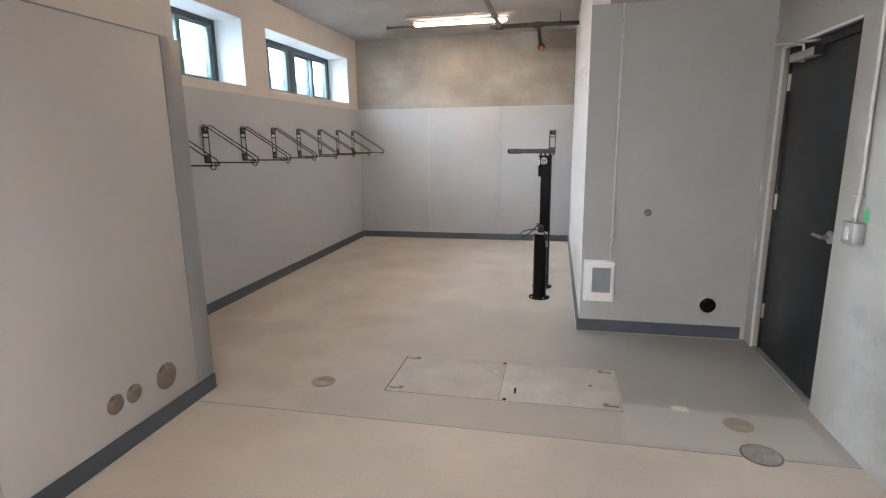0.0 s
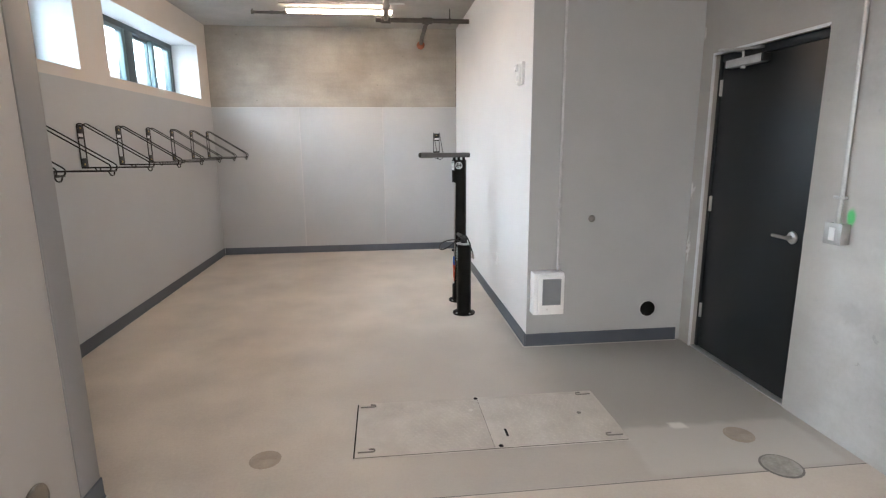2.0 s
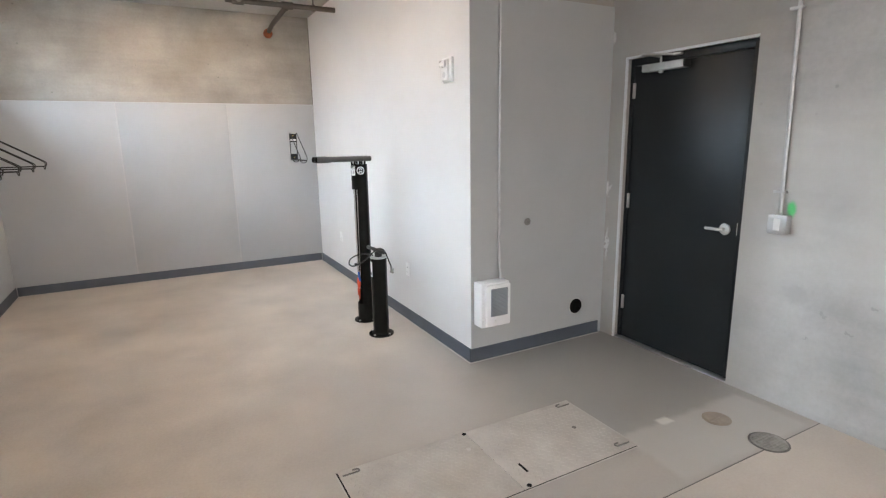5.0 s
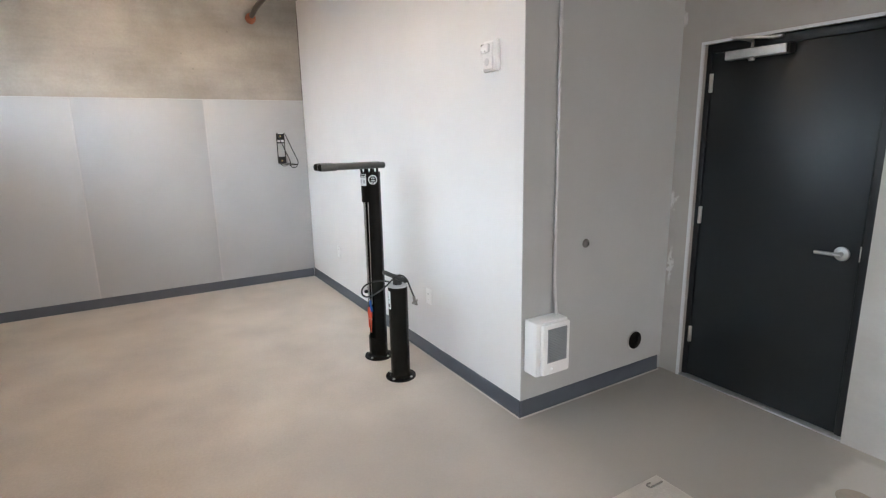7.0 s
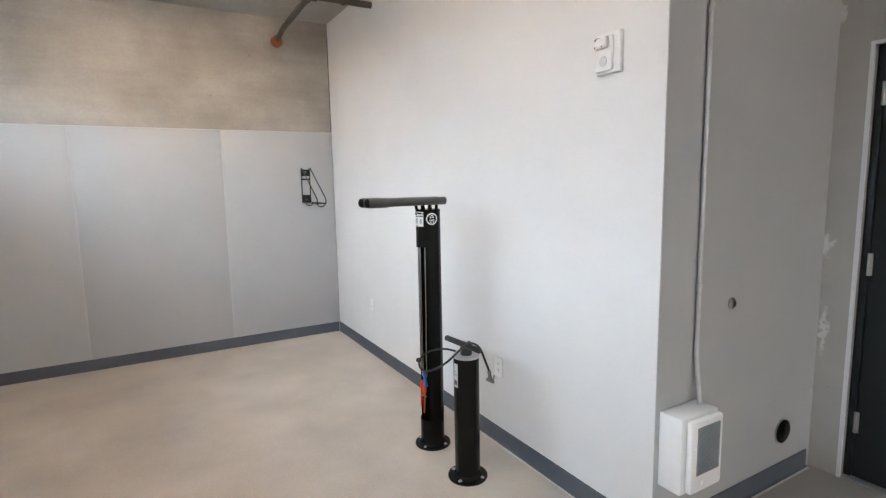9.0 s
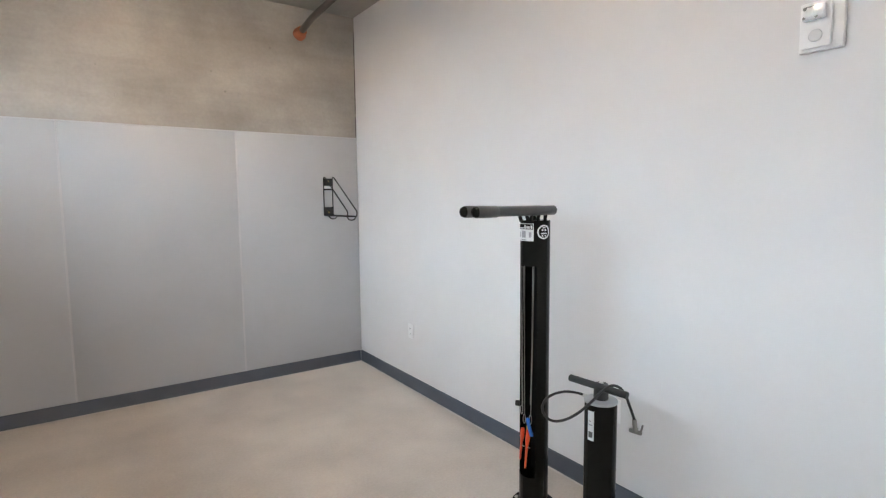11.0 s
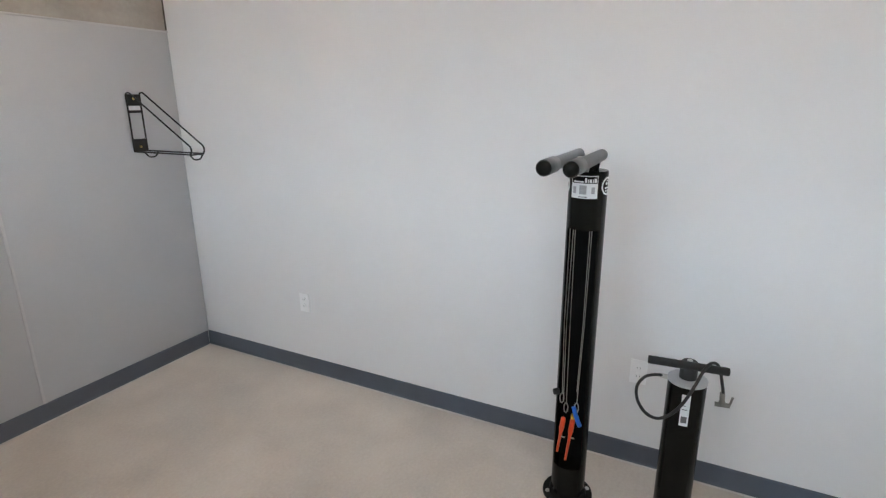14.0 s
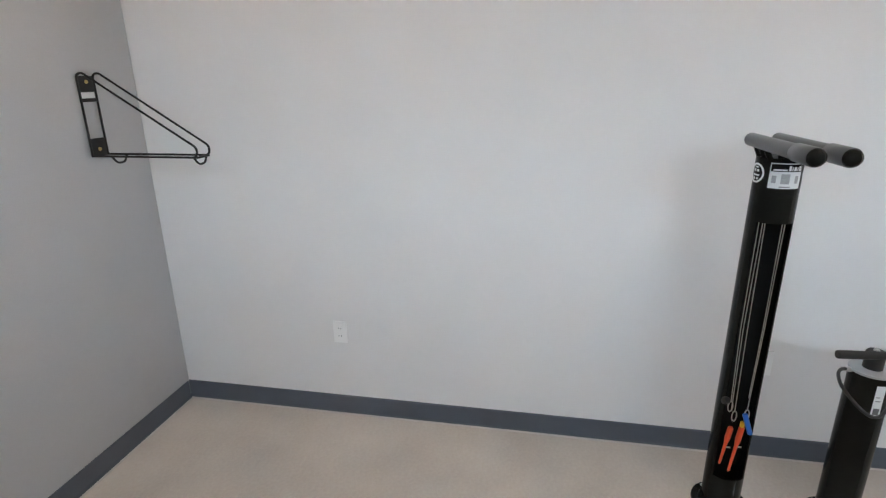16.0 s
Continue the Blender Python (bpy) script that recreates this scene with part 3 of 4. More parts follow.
# copies out of view, added to light the middle and the near end
for lx, ly in ((-0.9, 5.0), (-0.2, -0.9)):
    copy_thing(lamp_1, pose(lx, ly, 3.060))


def pipe_run(name, paths, r, material, label, rings=(), hangers=()):
    p = tagged(place(name, paths[0][0]), label, "pipe")
    inv = Matrix.Translation(-p.location)
    for pts in paths:
        bm = tube_bm(rounded(pts, 0.05), r, 14)
        bm.transform(inv)
        part("pipe", bm, material, p, "", True)
    for at, axis, rr, length in rings:
        bm = lathe_bm([(rr * 0.8, -length / 2), (rr, -length / 2 + 0.004), (rr, length / 2 - 0.004), (rr * 0.8, length / 2)], along(axis, at), 18)
        bm.transform(inv)
        part("coupling", bm, material, p, "", True)
    for x, y, z in hangers:
        bm = lathe_bm([(r + 0.004, -0.012), (r + 0.008, -0.012), (r + 0.008, 0.012), (r + 0.004, 0.012)], along((1, 0, 0), (x, y, z)), 18)
        tube_bm([(x, y, z + r), (x, y, CEIL + 0.001)], 0.006, 8, bm)
        bm.transform(inv)
        part("hanger", bm, M_PIPE, p, "threaded rod hanger", True)
    return p


PZ = 2.962
pipe_run("sprinkler_pipe", [[(-0.66, 7.17, PZ), (R_X, 7.18, PZ)], [(-0.06, 7.18, PZ), (-0.06, 8.0, PZ - 0.035), (-0.055, FAR_Y - 0.004, 2.885)]], 0.026, M_PIPE,
         "dark iron sprinkler pipe under the ceiling entering the walls",
         [((-0.06, 7.18, PZ), (1, 0, 0), 0.036, 0.12), ((-0.06, 7.25, PZ), (0, 1, 0), 0.036, 0.06), ((-0.54, 7.17, PZ), (1, 0, 0), 0.038, 0.11)], [(0.21, 7.18, PZ)])
pipe_run("main_pipe", [[(-0.54, 7.13, PZ + 0.01), (-0.56, BACK_Y, PZ + 0.01)]], 0.03, M_PIPE_PALE, "grey iron pipe running along the ceiling", [((-0.541, 6.6, PZ + 0.01), (0, 1, 0), 0.038, 0.09)],
         [(-0.555, 2.0, PZ + 0.01)])
pipe_run("ceiling_strut", [[(-2.09, 7.36, 3.063), (-0.60, 7.36, 3.063)]], 0.016, M_PIPE, "dark thin pipe under the ceiling behind the lamp", [((-1.86, 7.36, 3.063), (1, 0, 0), 0.021, 0.03), ((-1.72, 7.36, 3.063), (1, 0, 0), 0.021, 0.03)], [(-2.08, 7.36, 3.063)])
pipe_run("ceiling_conduit", [[(-1.72, 7.0, 3.087), (-0.33, 6.95, 3.087)]], 0.010, M_GALV, "thin steel conduit on the ceiling", [((-1.05, 6.975, 3.087), (1, 0, 0), 0.018, 0.03)])
bm = lathe_bm([(0.030, 0.0), (0.055, 0.0), (0.052, 0.018), (0.040, 0.035), (0.036, 0.075), (0.030, 0.078)], along((0, -1, 0.15), (-0.055, FAR_Y - 0.001, 2.882)), 20)
for v in bm.verts:
    v.co += noise.noise_vector(v.co * 25) * 0.006
tagged(part("firestop_collar", bm, M_ORANGE, None, "", True), "rough orange firestop collar round the pipe at the wall", "collar")


# ---- wall mounted bicycle racks ----
def bike_rack():
    """Two bent wire triangles on a strap plate, joined by cradles. The wall is at y = 0 and the rack reaches to -y."""
    r = tagged(place("bike_rack", (0, 0, 0)), "black steel wire bicycle rack screwed to grey wall panel", "bike rack", "wall bicycle racks")
    top, depth, w = 0.333, 0.50, 0.041
    for s in (-1, 1):
        pts = [(s * w, -0.008, 0.0), (s * w, -0.008, top - 0.004), (s * w, -0.035, top + 0.004), (s * w, -depth, 0.042), (s * w, -depth + 0.006, 0.004), (s * w, -0.008, 0.004)]
        part("wire_triangle", tube_bm(rounded(pts, 0.022), 0.0047, 8), M_SATIN, r, "", True)
    for z0, z1 in ((0.0, 0.075), (0.262, 0.325)):
        pl = part("plate", box_bm([(-w, w, -0.010, -0.004, z0, z1)], 0.001), M_SATIN, r, "", True)
        zc = (z0 + z1) / 2 + (0.008 if z0 else -0.008)
        part("screw", lathe_bm([(0, 0), (0.008, 0), (0.007, 0.004), (0.003, 0.006), (0, 0.006)], along((0, -1, 0), (0, -0.010, zc)), 12), M_BRASS, pl, "brassy screw head", True)
    part("cross_strip", box_bm([(-w, w, -0.011, -0.005, 0.222, 0.236)], 0.001), M_SATIN, r, "", True)
    part("sticker", box_bm([(-w + 0.006, w - 0.006, -0.0065, -0.004, 0.238, 0.260)]), M_LABEL, r, "small white sticker")
    for y in (-0.10, -depth + 0.02):
        part("cradle", tube_bm(rounded([(-w, y, 0.002), (-w * 0.5, y - 0.004, -0.026), (w * 0.5, y - 0.004, -0.026), (w, y, 0.002)], 0.015), 0.0045, 8), M_SATIN, r, "", True)
    part("tip_bar", tube_bm([(-w, -depth + 0.008, 0.003), (w, -depth + 0.008, 0.003)], 0.0048, 8), M_SATIN, r, "", True)
    return r


rack = bike_rack()
rack.matrix_basis = pose(0.150, FAR_Y - 0.0100, 1.362)
for k in range(8):
    copy_thing(rack, pose(W_X + 0.0100, 3.80 + 0.597 * k, 1.385, 0, 0, 90))


# ---- repair stand ----
def flange(parent, r_col):
    f = part("base_plate", lathe_bm([(0, 0), (0.103, 0.0), (0.105, 0.003), (0.103, 0.012), (r_col + 0.012, 0.014), (0, 0.014)], n=48), M_BLACK, parent, "", True)
    for k in range(4):
        a = radians(30 + 90 * k)
        c = (0.086 * math.cos(a), 0.086 * math.sin(a), 0.0122)
        part("bolt", lathe_bm([(0, 0), (0.011, 0), (0.011, 0.002), (0.007, 0.0025), (0.007, 0.007), (0, 0.008)], Matrix.Translation(c), 6), M_STEEL, f, "steel anchor bolt")
    part("weld_collar", lathe_bm([(r_col + 0.001, 0.012), (r_col + 0.011, 0.0145), (r_col + 0.004, 0.026), (r_col + 0.001, 0.028)], n=40), M_BLACK, parent, "", True)
    return f


def arc_patch(r, a0, a1, z0, z1, thick, n=10):
    """A sticker bent round a column: a thin curved slab."""
    bm = bmesh.new()
    g = [[[bm.verts.new((rr * math.cos(a0 + (a1 - a0) * i / n), rr * math.sin(a0 + (a1 - a0) * i / n), z)) for z in (z0, z1)] for i in range(n + 1)] for rr in (r, r + thick)]
    for i in range(n):
        for s in (0, 1):
            bm.faces.new((g[s][i][0], g[s][i + 1][0], g[s][i + 1][1], g[s][i][1]))
        for k in (0, 1):
            bm.faces.new((g[0][i][k], g[0][i + 1][k], g[1][i + 1][k], g[1][i][k]))
    for i in (0, n):
        bm.faces.new((g[0][i][0], g[0][i][1], g[1][i][1], g[1][i][0]))
    return bm


def repair_stand(x, y):
    s = tagged(place("bike_repair_stand", (x, y, 0)), "black steel bicycle repair stand with hanging tools, bolted to floor", "repair stand")
    R, z_lo, z_hi, z_top = 0.0695, 0.165, 1.185, 1.392
    gap = radians(54)
    flange(s, R)
    bm = bmesh.new()
    n = 40
    # column: full ring below and above the tool opening, open arc between
    for z0, z1, a0, a1 in ((0.012, z_lo, 0, 2 * math.pi), (z_lo, z_hi, math.pi + gap, 3 * math.pi - gap), (z_hi, z_top, 0, 2 * math.pi)):
        full = a1 - a0 > 6.2
        ring = []
        for i in range(n if full else n + 1):
            a = a0 + (a1 - a0) * i / n
            ring.append([bm.verts.new((rr * math.cos(a), rr * math.sin(a), z)) for rr, z in ((R, z0), (R, z1), (R - 0.005, z1), (R - 0.005, z0))])
        for i in range(n):
            p, q = ring[i], ring[(i + 1) % len(ring)]
            for k in range(4):
                bm.faces.new((p[k], q[k], q[(k + 1) % 4], p[(k + 1) % 4]))
        if not full:
            bm.faces.new(ring[0])
            bm.faces.new(ring[-1])
    part("column", bm, M_BLACK, s, "", True)
    part("top_cap", lathe_bm([(0, z_top - 0.01), (R - 0.006, z_top - 0.01), (R - 0.006, z_top), (R, z_top + 0.001), (R - 0.002, z_top + 0.005), (0, z_top + 0.006)], n=40), M_BLACK, s, "", True)
    part("inner_back", box_bm([(0.03, 0.036, -0.05, 0.05, z_lo, z_hi)]), M_DARK, s, "dark inner back plate")
    # arms with grips
    for dy in (-0.022, 0.062):
        a = part("hanger_arm", lathe_bm([(0, 0), (0.020, 0), (0.0225, 0.003), (0.0225, 0.36), (0, 0.36)], along((-1, 0, 0), (0.10, dy, 1.442)), 24), M_ARM, s, "", True)
        part("grip", lathe_bm([(0.0, 0.0), (0.024, 0.0), (0.0265, 0.004), (0.0265, 0.110), (0.0255, 0.113), (0, 0.113)], along((-1, 0, 0), (-0.255, dy, 1.442)), 24), M_ARM, a, "ribbed grey rubber sleeve", True)
        part("end_cap", lathe_bm([(0.0, 0.112), (0.0245, 0.112), (0.0240, 0.118), (0.0205, 0.125), (0.013, 0.130), (0.005, 0.132), (0, 0.1322)], along((-1, 0, 0), (-0.255, dy, 1.442)), 24), M_BLACK, a, "glossy black domed end cap", True)
        for dx in (-0.045, 0.0, 0.045):
            part("post", tube_bm([(dx, dy * 0.75, z_top), (dx, dy, 1.425)], 0.009, 10), M_BLACK, a, "", True)
    part("arm_bar", tube_bm([(-0.02, -0.022, 1.437), (-0.02, 0.062, 1.437)], 0.009, 10), M_STEEL, s, "", True)
    # sticker facing the room, with print
    lab = part("sticker", arc_patch(R + 0.0006, math.pi - 0.70, math.pi + 0.70, 1.303, 1.384, 0.0006), M_LABEL, s, "white instruction sticker")
    part("print_band", arc_patch(R + 0.0014, math.pi - 0.66, math.pi + 0.66, 1.357, 1.381, 0.0004), M_DARK, lab, "dark printed band")
    for a0, a1, z0, z1 in ((-0.62, -0.50, 1.360, 1.375), (-0.46, -0.42, 1.360, 1.372), (-0.38, -0.26, 1.360, 1.372), (-0.22, -0.18, 1.360, 1.372), (-0.14, -0.04, 1.360, 1.376), (0.02, 0.56, 1.360, 1.365)):
        part("print_bar", arc_patch(R + 0.0019, math.pi - a1, math.pi - a0, z0, z1, 0.0003, 3), M_LABEL, lab)
    for a0, a1, z0, z1 in ((-0.14, 0.22, 1.318, 1.350), (-0.55, -0.38, 1.320, 1.344), (0.40, 0.58, 1.320, 1.344)):
        part("print_block", arc_patch(R + 0.0014, math.pi - a1, math.pi - a0, z0, z1, 0.0004, 4), M_PRINT, lab, "grey printed block")
    part("print_line", arc_patch(R + 0.0014, math.pi - 0.25, math.pi + 0.2, 1.307, 1.310, 0.0004, 5), M_INK, lab)
    # round badges on both sides
    for ang in (radians(-100), radians(100)):
        bm = bmesh.new()
        nb = 28
        rings = []
        for rr in (0.0265, 0.0325):
            rings.append([])
            for i in range(nb):
                u, v = rr * math.cos(2 * math.pi * i / nb), rr * math.sin(2 * math.pi * i / nb)
                aa = ang + u / R
                rings[-1].append([bm.verts.new((q * math.cos(aa), q * math.sin(aa), 1.345 + v)) for q in (R + 0.0006, R + 0.0014)])
        for i in range(nb):
            j = (i + 1) % nb
            for k in (0, 1):
                bm.faces.new((rings[0][i][k], rings[0][j][k], rings[1][j][k], rings[1][i][k]))
                bm.faces.new((rings[k][i][0], rings[k][j][0], rings[k][j][1], rings[k][i][1]))
        bad = part("badge", bm, M_LABEL, s, "white ring badge")
        for a0, a1, z0, z1 in ((-0.17, -0.05, 1.350, 1.358), (0.05, 0.17, 1.350, 1.358), (-0.10, 0.10, 1.362, 1.367), (-0.22, 0.22, 1.336, 1.341), (-0.16, -0.06, 1.324, 1.331), (0.06, 0.16, 1.324, 1.331)):
            part("badge_mark", arc_patch(R + 0.0006, ang + a0, ang + a1, z0, z1, 0.0008, 4), M_LABEL, bad)
    # cables and tools
    for k, (dy, end) in enumerate(((0.046, 0.50), (0.034, 0.47), (0.027, 0.46), (-0.026, 0.52), (-0.034, 0.47))):
        sway = 0.004 * math.sin(k * 2.1)
        cab = part("cable", tube_bm([(-0.040, dy, z_hi + 0.02), (-0.042, dy + sway, 0.8), (-0.044, dy * 0.8 + sway, end)], 0.0017, 6), M_STEEL, s, "thin steel cable", True)
        if k % 2 == 0:
            q = [(-0.046, dy * 0.8 + sway + 0.008 * math.sin(t), end - 0.022 + 0.022 * math.cos(t)) for t in [2 * math.pi * i / 14 for i in range(15)]]
            part("snap_hook", tube_bm(q, 0.0022, 6), M_STEEL, cab, "steel snap hook", True)
    for name, m, (dy, zt), (dy2, zb), lab2 in (("screwdriver", M_TOOL, (0.024, 0.392), (0.043, 0.222), "red-orange hand tool"), ("screwdriver", M_TOOL, (-0.014, 0.398), (0.007, 0.192), "red-orange hand tool")):
        d = Vector((0, dy2 - dy, zb - zt))
        tool = part(name, lathe_bm([(0, 0), (0.007, 0.0), (0.010, 0.006), (0.0105, d.length * 0.28), (0.0065, d.length * 0.42), (0.0045, d.length * 0.97), (0, d.length)], along(d, (-0.050, dy, zt)), 14), m, s, lab2, True)
        part("tool_ring", tube_bm([(-0.050, dy - 0.010, zt - 0.09), (-0.050, dy + 0.010, zt - 0.09)], 0.003, 8), M_STEEL, tool, "", True)
    part("bit_holder", lathe_bm([(0, 0), (0.006, 0), (0.008, 0.004), (0.008, 0.022), (0, 0.024)], along((0, 0, 1), (-0.050, -0.013, 0.395)), 12), M_YELLOW, s, "small yellow tool end", True)
    part("tyre_lever", tube_bm(rounded([(-0.054, -0.014, 0.455), (-0.058, -0.024, 0.425), (-0.055, -0.043, 0.375)], 0.02), 0.009, 10), M_BLUE, s, "blue tyre lever", True)
    part("cable_clip", lathe_bm([(0, 0), (0.012, 0), (0.014, 0.006), (0.012, 0.022), (0, 0.024)], along((-0.6, 0.8, 0), (-0.045, 0.050, 0.505)), 14), M_RUBBER, s, "", True)
    return s


repair_stand(0.103, 5.670)


# ---- floor pump ----
def bike_pump(x, y):
    p = tagged(place("bike_pump", (x, y, 0)), "black steel floor-mounted bicycle pump with hose and T-handle", "pump")
    R, top = 0.066, 0.655
    flange(p, R)
    part("barrel", lathe_bm([(0, 0.012), (R, 0.012), (R, top - 0.002), (R - 0.002, top), (0, top)], n=44), M_BLACK, p, "", True)
    part("top_cap", lathe_bm([(0, top), (R + 0.002, top), (R + 0.002, top + 0.008), (R - 0.010, top + 0.012), (0.034, top + 0.012), (0, top + 0.012)], n=44), M_CAP, p, "pale grey top cap", True)
    part("neck", lathe_bm([(0, top + 0.012), (0.030, top + 0.012), (0.030, top + 0.070), (0.026, top + 0.076), (0, top + 0.078)], n=28), M_RUBBER, p, "", True)
    part("neck_screw", lathe_bm([(0, top + 0.078), (0.010, top + 0.078), (0.009, top + 0.082), (0, top + 0.083)], n=14), M_STEEL, p, "", True)
    a, b = Vector((-0.035, 0.138, top + 0.070)), Vector((0.0, -0.128, top + 0.064))
    L = (b - a).length
    bar = part("handle_bar", lathe_bm([(0, 0), (0.013, 0), (0.015, 0.003), (0.015, L - 0.003), (0.013, L), (0, L)], along(b - a, a), 20), M_RUBBER, p, "", True)
    hose = [(0.0, 0.070, top - 0.002), (-0.022, 0.105, top + 0.008), (-0.070, 0.140, top + 0.014), (-0.135, 0.158, top + 0.004), (-0.190, 0.146, top - 0.018), (-0.212, 0.114, top - 0.046),
            (-0.203, 0.075, top - 0.060), (-0.174, 0.036, top - 0.048), (-0.132, 0.003, top - 0.018), (-0.085, -0.025, top + 0.028), (-0.042, -0.048, top + 0.074), (-0.010, -0.070, top + 0.090),
            (0.020, -0.095, top + 0.066), (0.046, -0.115, top - 0.015), (0.060, -0.124, top - 0.062)]
    h = part("hose", tube_bm(smooth_path(hose, 7), 0.0056, 10), M_RUBBER, p, "black rubber hose", True)
    part("hose_fitting", lathe_bm([(0.0, 0), (0.009, 0), (0.009, 0.02), (0.0075, 0.045), (0, 0.045)], along((-0.006, 0.03, 0.004), (0.0, 0.055, top - 0.003)), 14), M_STEEL, h, "steel hose fitting", True)
    bm = lathe_bm([(0, 0), (0.008, 0), (0.0095, 0.006), (0.0095, 0.035), (0.012, 0.04), (0.012, 0.055), (0, 0.057)], along((0.1, -0.08, -1), (0.058, -0.120, top - 0.050)), 14)
    tube_bm([(0.062, -0.150, top - 0.10), (0.062, -0.100, top - 0.104)], 0.009, 10, bm)
    tube_bm([(0.062, -0.148, top - 0.10), (0.064, -0.156, top - 0.065)], 0.004, 8, bm)
    part("nozzle", bm, M_NICKEL, h, "steel valve nozzle with lever", True)
    lab = part("sticker", arc_patch(R + 0.0006, math.pi - 0.16, math.pi + 0.28, top - 0.150, top - 0.025, 0.0006, 6), M_LABEL, p, "white upright sticker")
    part("print_block", arc_patch(R + 0.0014, math.pi - 0.09, math.pi + 0.20, top - 0.137, top - 0.112, 0.0004, 4), M_INK, lab)
    part("print_line", arc_patch(R + 0.0014, math.pi - 0.09, math.pi + 0.16, top - 0.085, top - 0.082, 0.0004, 4), M_INK, lab)
    part("print_line", arc_patch(R + 0.0014, math.pi - 0.09, math.pi + 0.08, top - 0.070, top - 0.067, 0.0004, 4), M_INK, lab)
    return p


bike_pump(0.088, 5.262)


# ---- things on the niche wall ----
def wall_heater():
    y = NICHE_Y - 0.004
    h = tagged(place("wall_heater", (0.582, y, 0.285)), "white wall heater with grey louvred grille above the floor", "heater")
    part("body", box_bm([(-0.119, 0.113, -0.105, -0.0005, 0, 0.32)], 0.005), M_PLASTIC, h, "", True)
    outer = box_bm([(-0.094, 0.108, -0.135, -0.105, 0.008, 0.312)], 0.012)
    part("front", outer, M_PLASTIC, h, "", True)
    g = part("grille", box_bm([(-0.062, 0.078, -0.1375, -0.135, 0.085, 0.285)]), M_GRILLE, h, "grey grille")
    for k in range(20):
        z = 0.091 + k * 0.0099
        part("louvre", box_bm([(-0.061, 0.077, -0.142, -0.1376, z, z + 0.0045)]), M_GRILLE, g)
    part("knob", lathe_bm([(0, 0), (0.011, 0), (0.010, 0.007), (0.004, 0.009), (0, 0.009)], along((0, -1, 0), (-0.025, -0.135, 0.045)), 18), M_PLASTIC, h, "", True)
    return h


wall_heater()
yn = NICHE_Y - 0.004
cd = tagged(place("conduit", (0.66, yn, 0.60)), "thin steel conduit running down the wall into the heater", "conduit")
bm = tube_bm(rounded([(0.668, yn - 0.014, CEIL - 0.572), (0.668, yn - 0.014, 0.80), (0.662, yn - 0.035, 0.68), (0.662, yn - 0.045, 0.606)], 0.08), 0.0095, 12)
bm.transform(Matrix.Translation(-cd.location))
part("pipe", bm, M_GALV, cd, "", True)
for z in (1.10, 2.2):
    bm = lathe_bm([(0.0098, -0.015), (0.013, -0.014), (0.013, 0.014), (0.0098, 0.015)], Matrix.Translation(Vector((0.668, yn - 0.014, z)) - cd.location), 14)
    part("coupling", bm, M_GALV, cd, "", True)
bm = lathe_bm([(0.0, 0), (0.027, 0), (0.027, 0.004), (0.022, 0.010), (0.014, 0.012), (0.013, 0.006), (0.0, 0.006)], along((0, -1, 0), (0, 0, 0)), 28)
st = part("door_stop", bm, M_NICKEL, None, "", True)
st.location = (0.925, yn - 0.0003, 0.992)
tagged(st, "small round steel wall stop with a dished face", "wall stop")
cl = tagged(place("cleanout_cover", (1.415, yn, 0.267)), "round black cleanout cover in a bright ring", "cover plate")
part("ring", lathe_bm([(0.0, 0.0005), (0.066, 0.0005), (0.066, 0.004), (0.062, 0.006), (0, 0.006)], along((0, -1, 0), (0, 0, 0)), 40), M_STEEL, cl, "bright steel ring", True)
part("disc", lathe_bm([(0.0, 0.006), (0.060, 0.006), (0.060, 0.010), (0.055, 0.013), (0.010, 0.013), (0.008, 0.016), (0, 0.016)], along((0, -1, 0), (0, 0, 0)), 40), M_BLACK, cl, "", True)

# ---- things on the partition ----
for yy, zz, rr in ((2.119, 0.275, 0.052), (2.241, 0.276, 0.050), (2.480, 0.264, 0.076)):
    d = part("cover_plate", lathe_bm([(0, 0), (rr, 0), (rr, 0.003), (rr - 0.004, 0.006), (rr * 0.5, 0.008), (0, 0.0085)], along((1, 0, 0), (0, 0, 0)), 40), M_PLATE, None, "", True)
    d.location = (PART_X + 0.0003, yy, zz)
    tagged(d, "domed round stainless cover plate on the wall panel", "cover plate", "round cover plates")

# ---- things on the white wall ----
def outlet(y, z):
    o = tagged(place("wall_outlet", (R_X, y, z)), "white duplex outlet plate on white wall", "outlet", "wall outlets")
    part("plate", box_bm([(-0.006, -0.0003, -0.036, 0.036, -0.058, 0.058)], 0.002), M_PLASTIC, o, "", True)
    for dz in (-0.02, 0.02):
        s = part("socket", lathe_bm([(0, 0.006), (0.016, 0.006), (0.0155, 0.0085), (0, 0.0085)], along((-1, 0, 0), (0, 0, dz)), 20), M_PLASTIC, o, "", True)
        for dy in (-0.006, 0.006):
            part("slot", box_bm([(-0.0092, -0.0086, dy - 0.001, dy + 0.001, dz - 0.003, dz + 0.005)]), M_DARK, s)
    return o


outlet(7.388, 0.463)
outlet(5.460, 0.468)
al = tagged(place("fire_alarm", (R_X, 4.655, 2.060)), "white fire alarm strobe with clear lens high on wall", "fire alarm")
part("back_plate", box_bm([(-0.022, -0.0003, -0.060, 0.070, -0.078, 0.085)], 0.004), M_PLASTIC, al, "", True)
part("body", box_bm([(-0.038, -0.022, -0.030, 0.060, -0.070, 0.072)], 0.008), M_PLASTIC, al, "", True)
part("strobe_lens", box_bm([(-0.056, -0.038, -0.018, 0.052, 0.018, 0.066)], 0.008), M_CHROME, al, "silvery strobe lens", True)
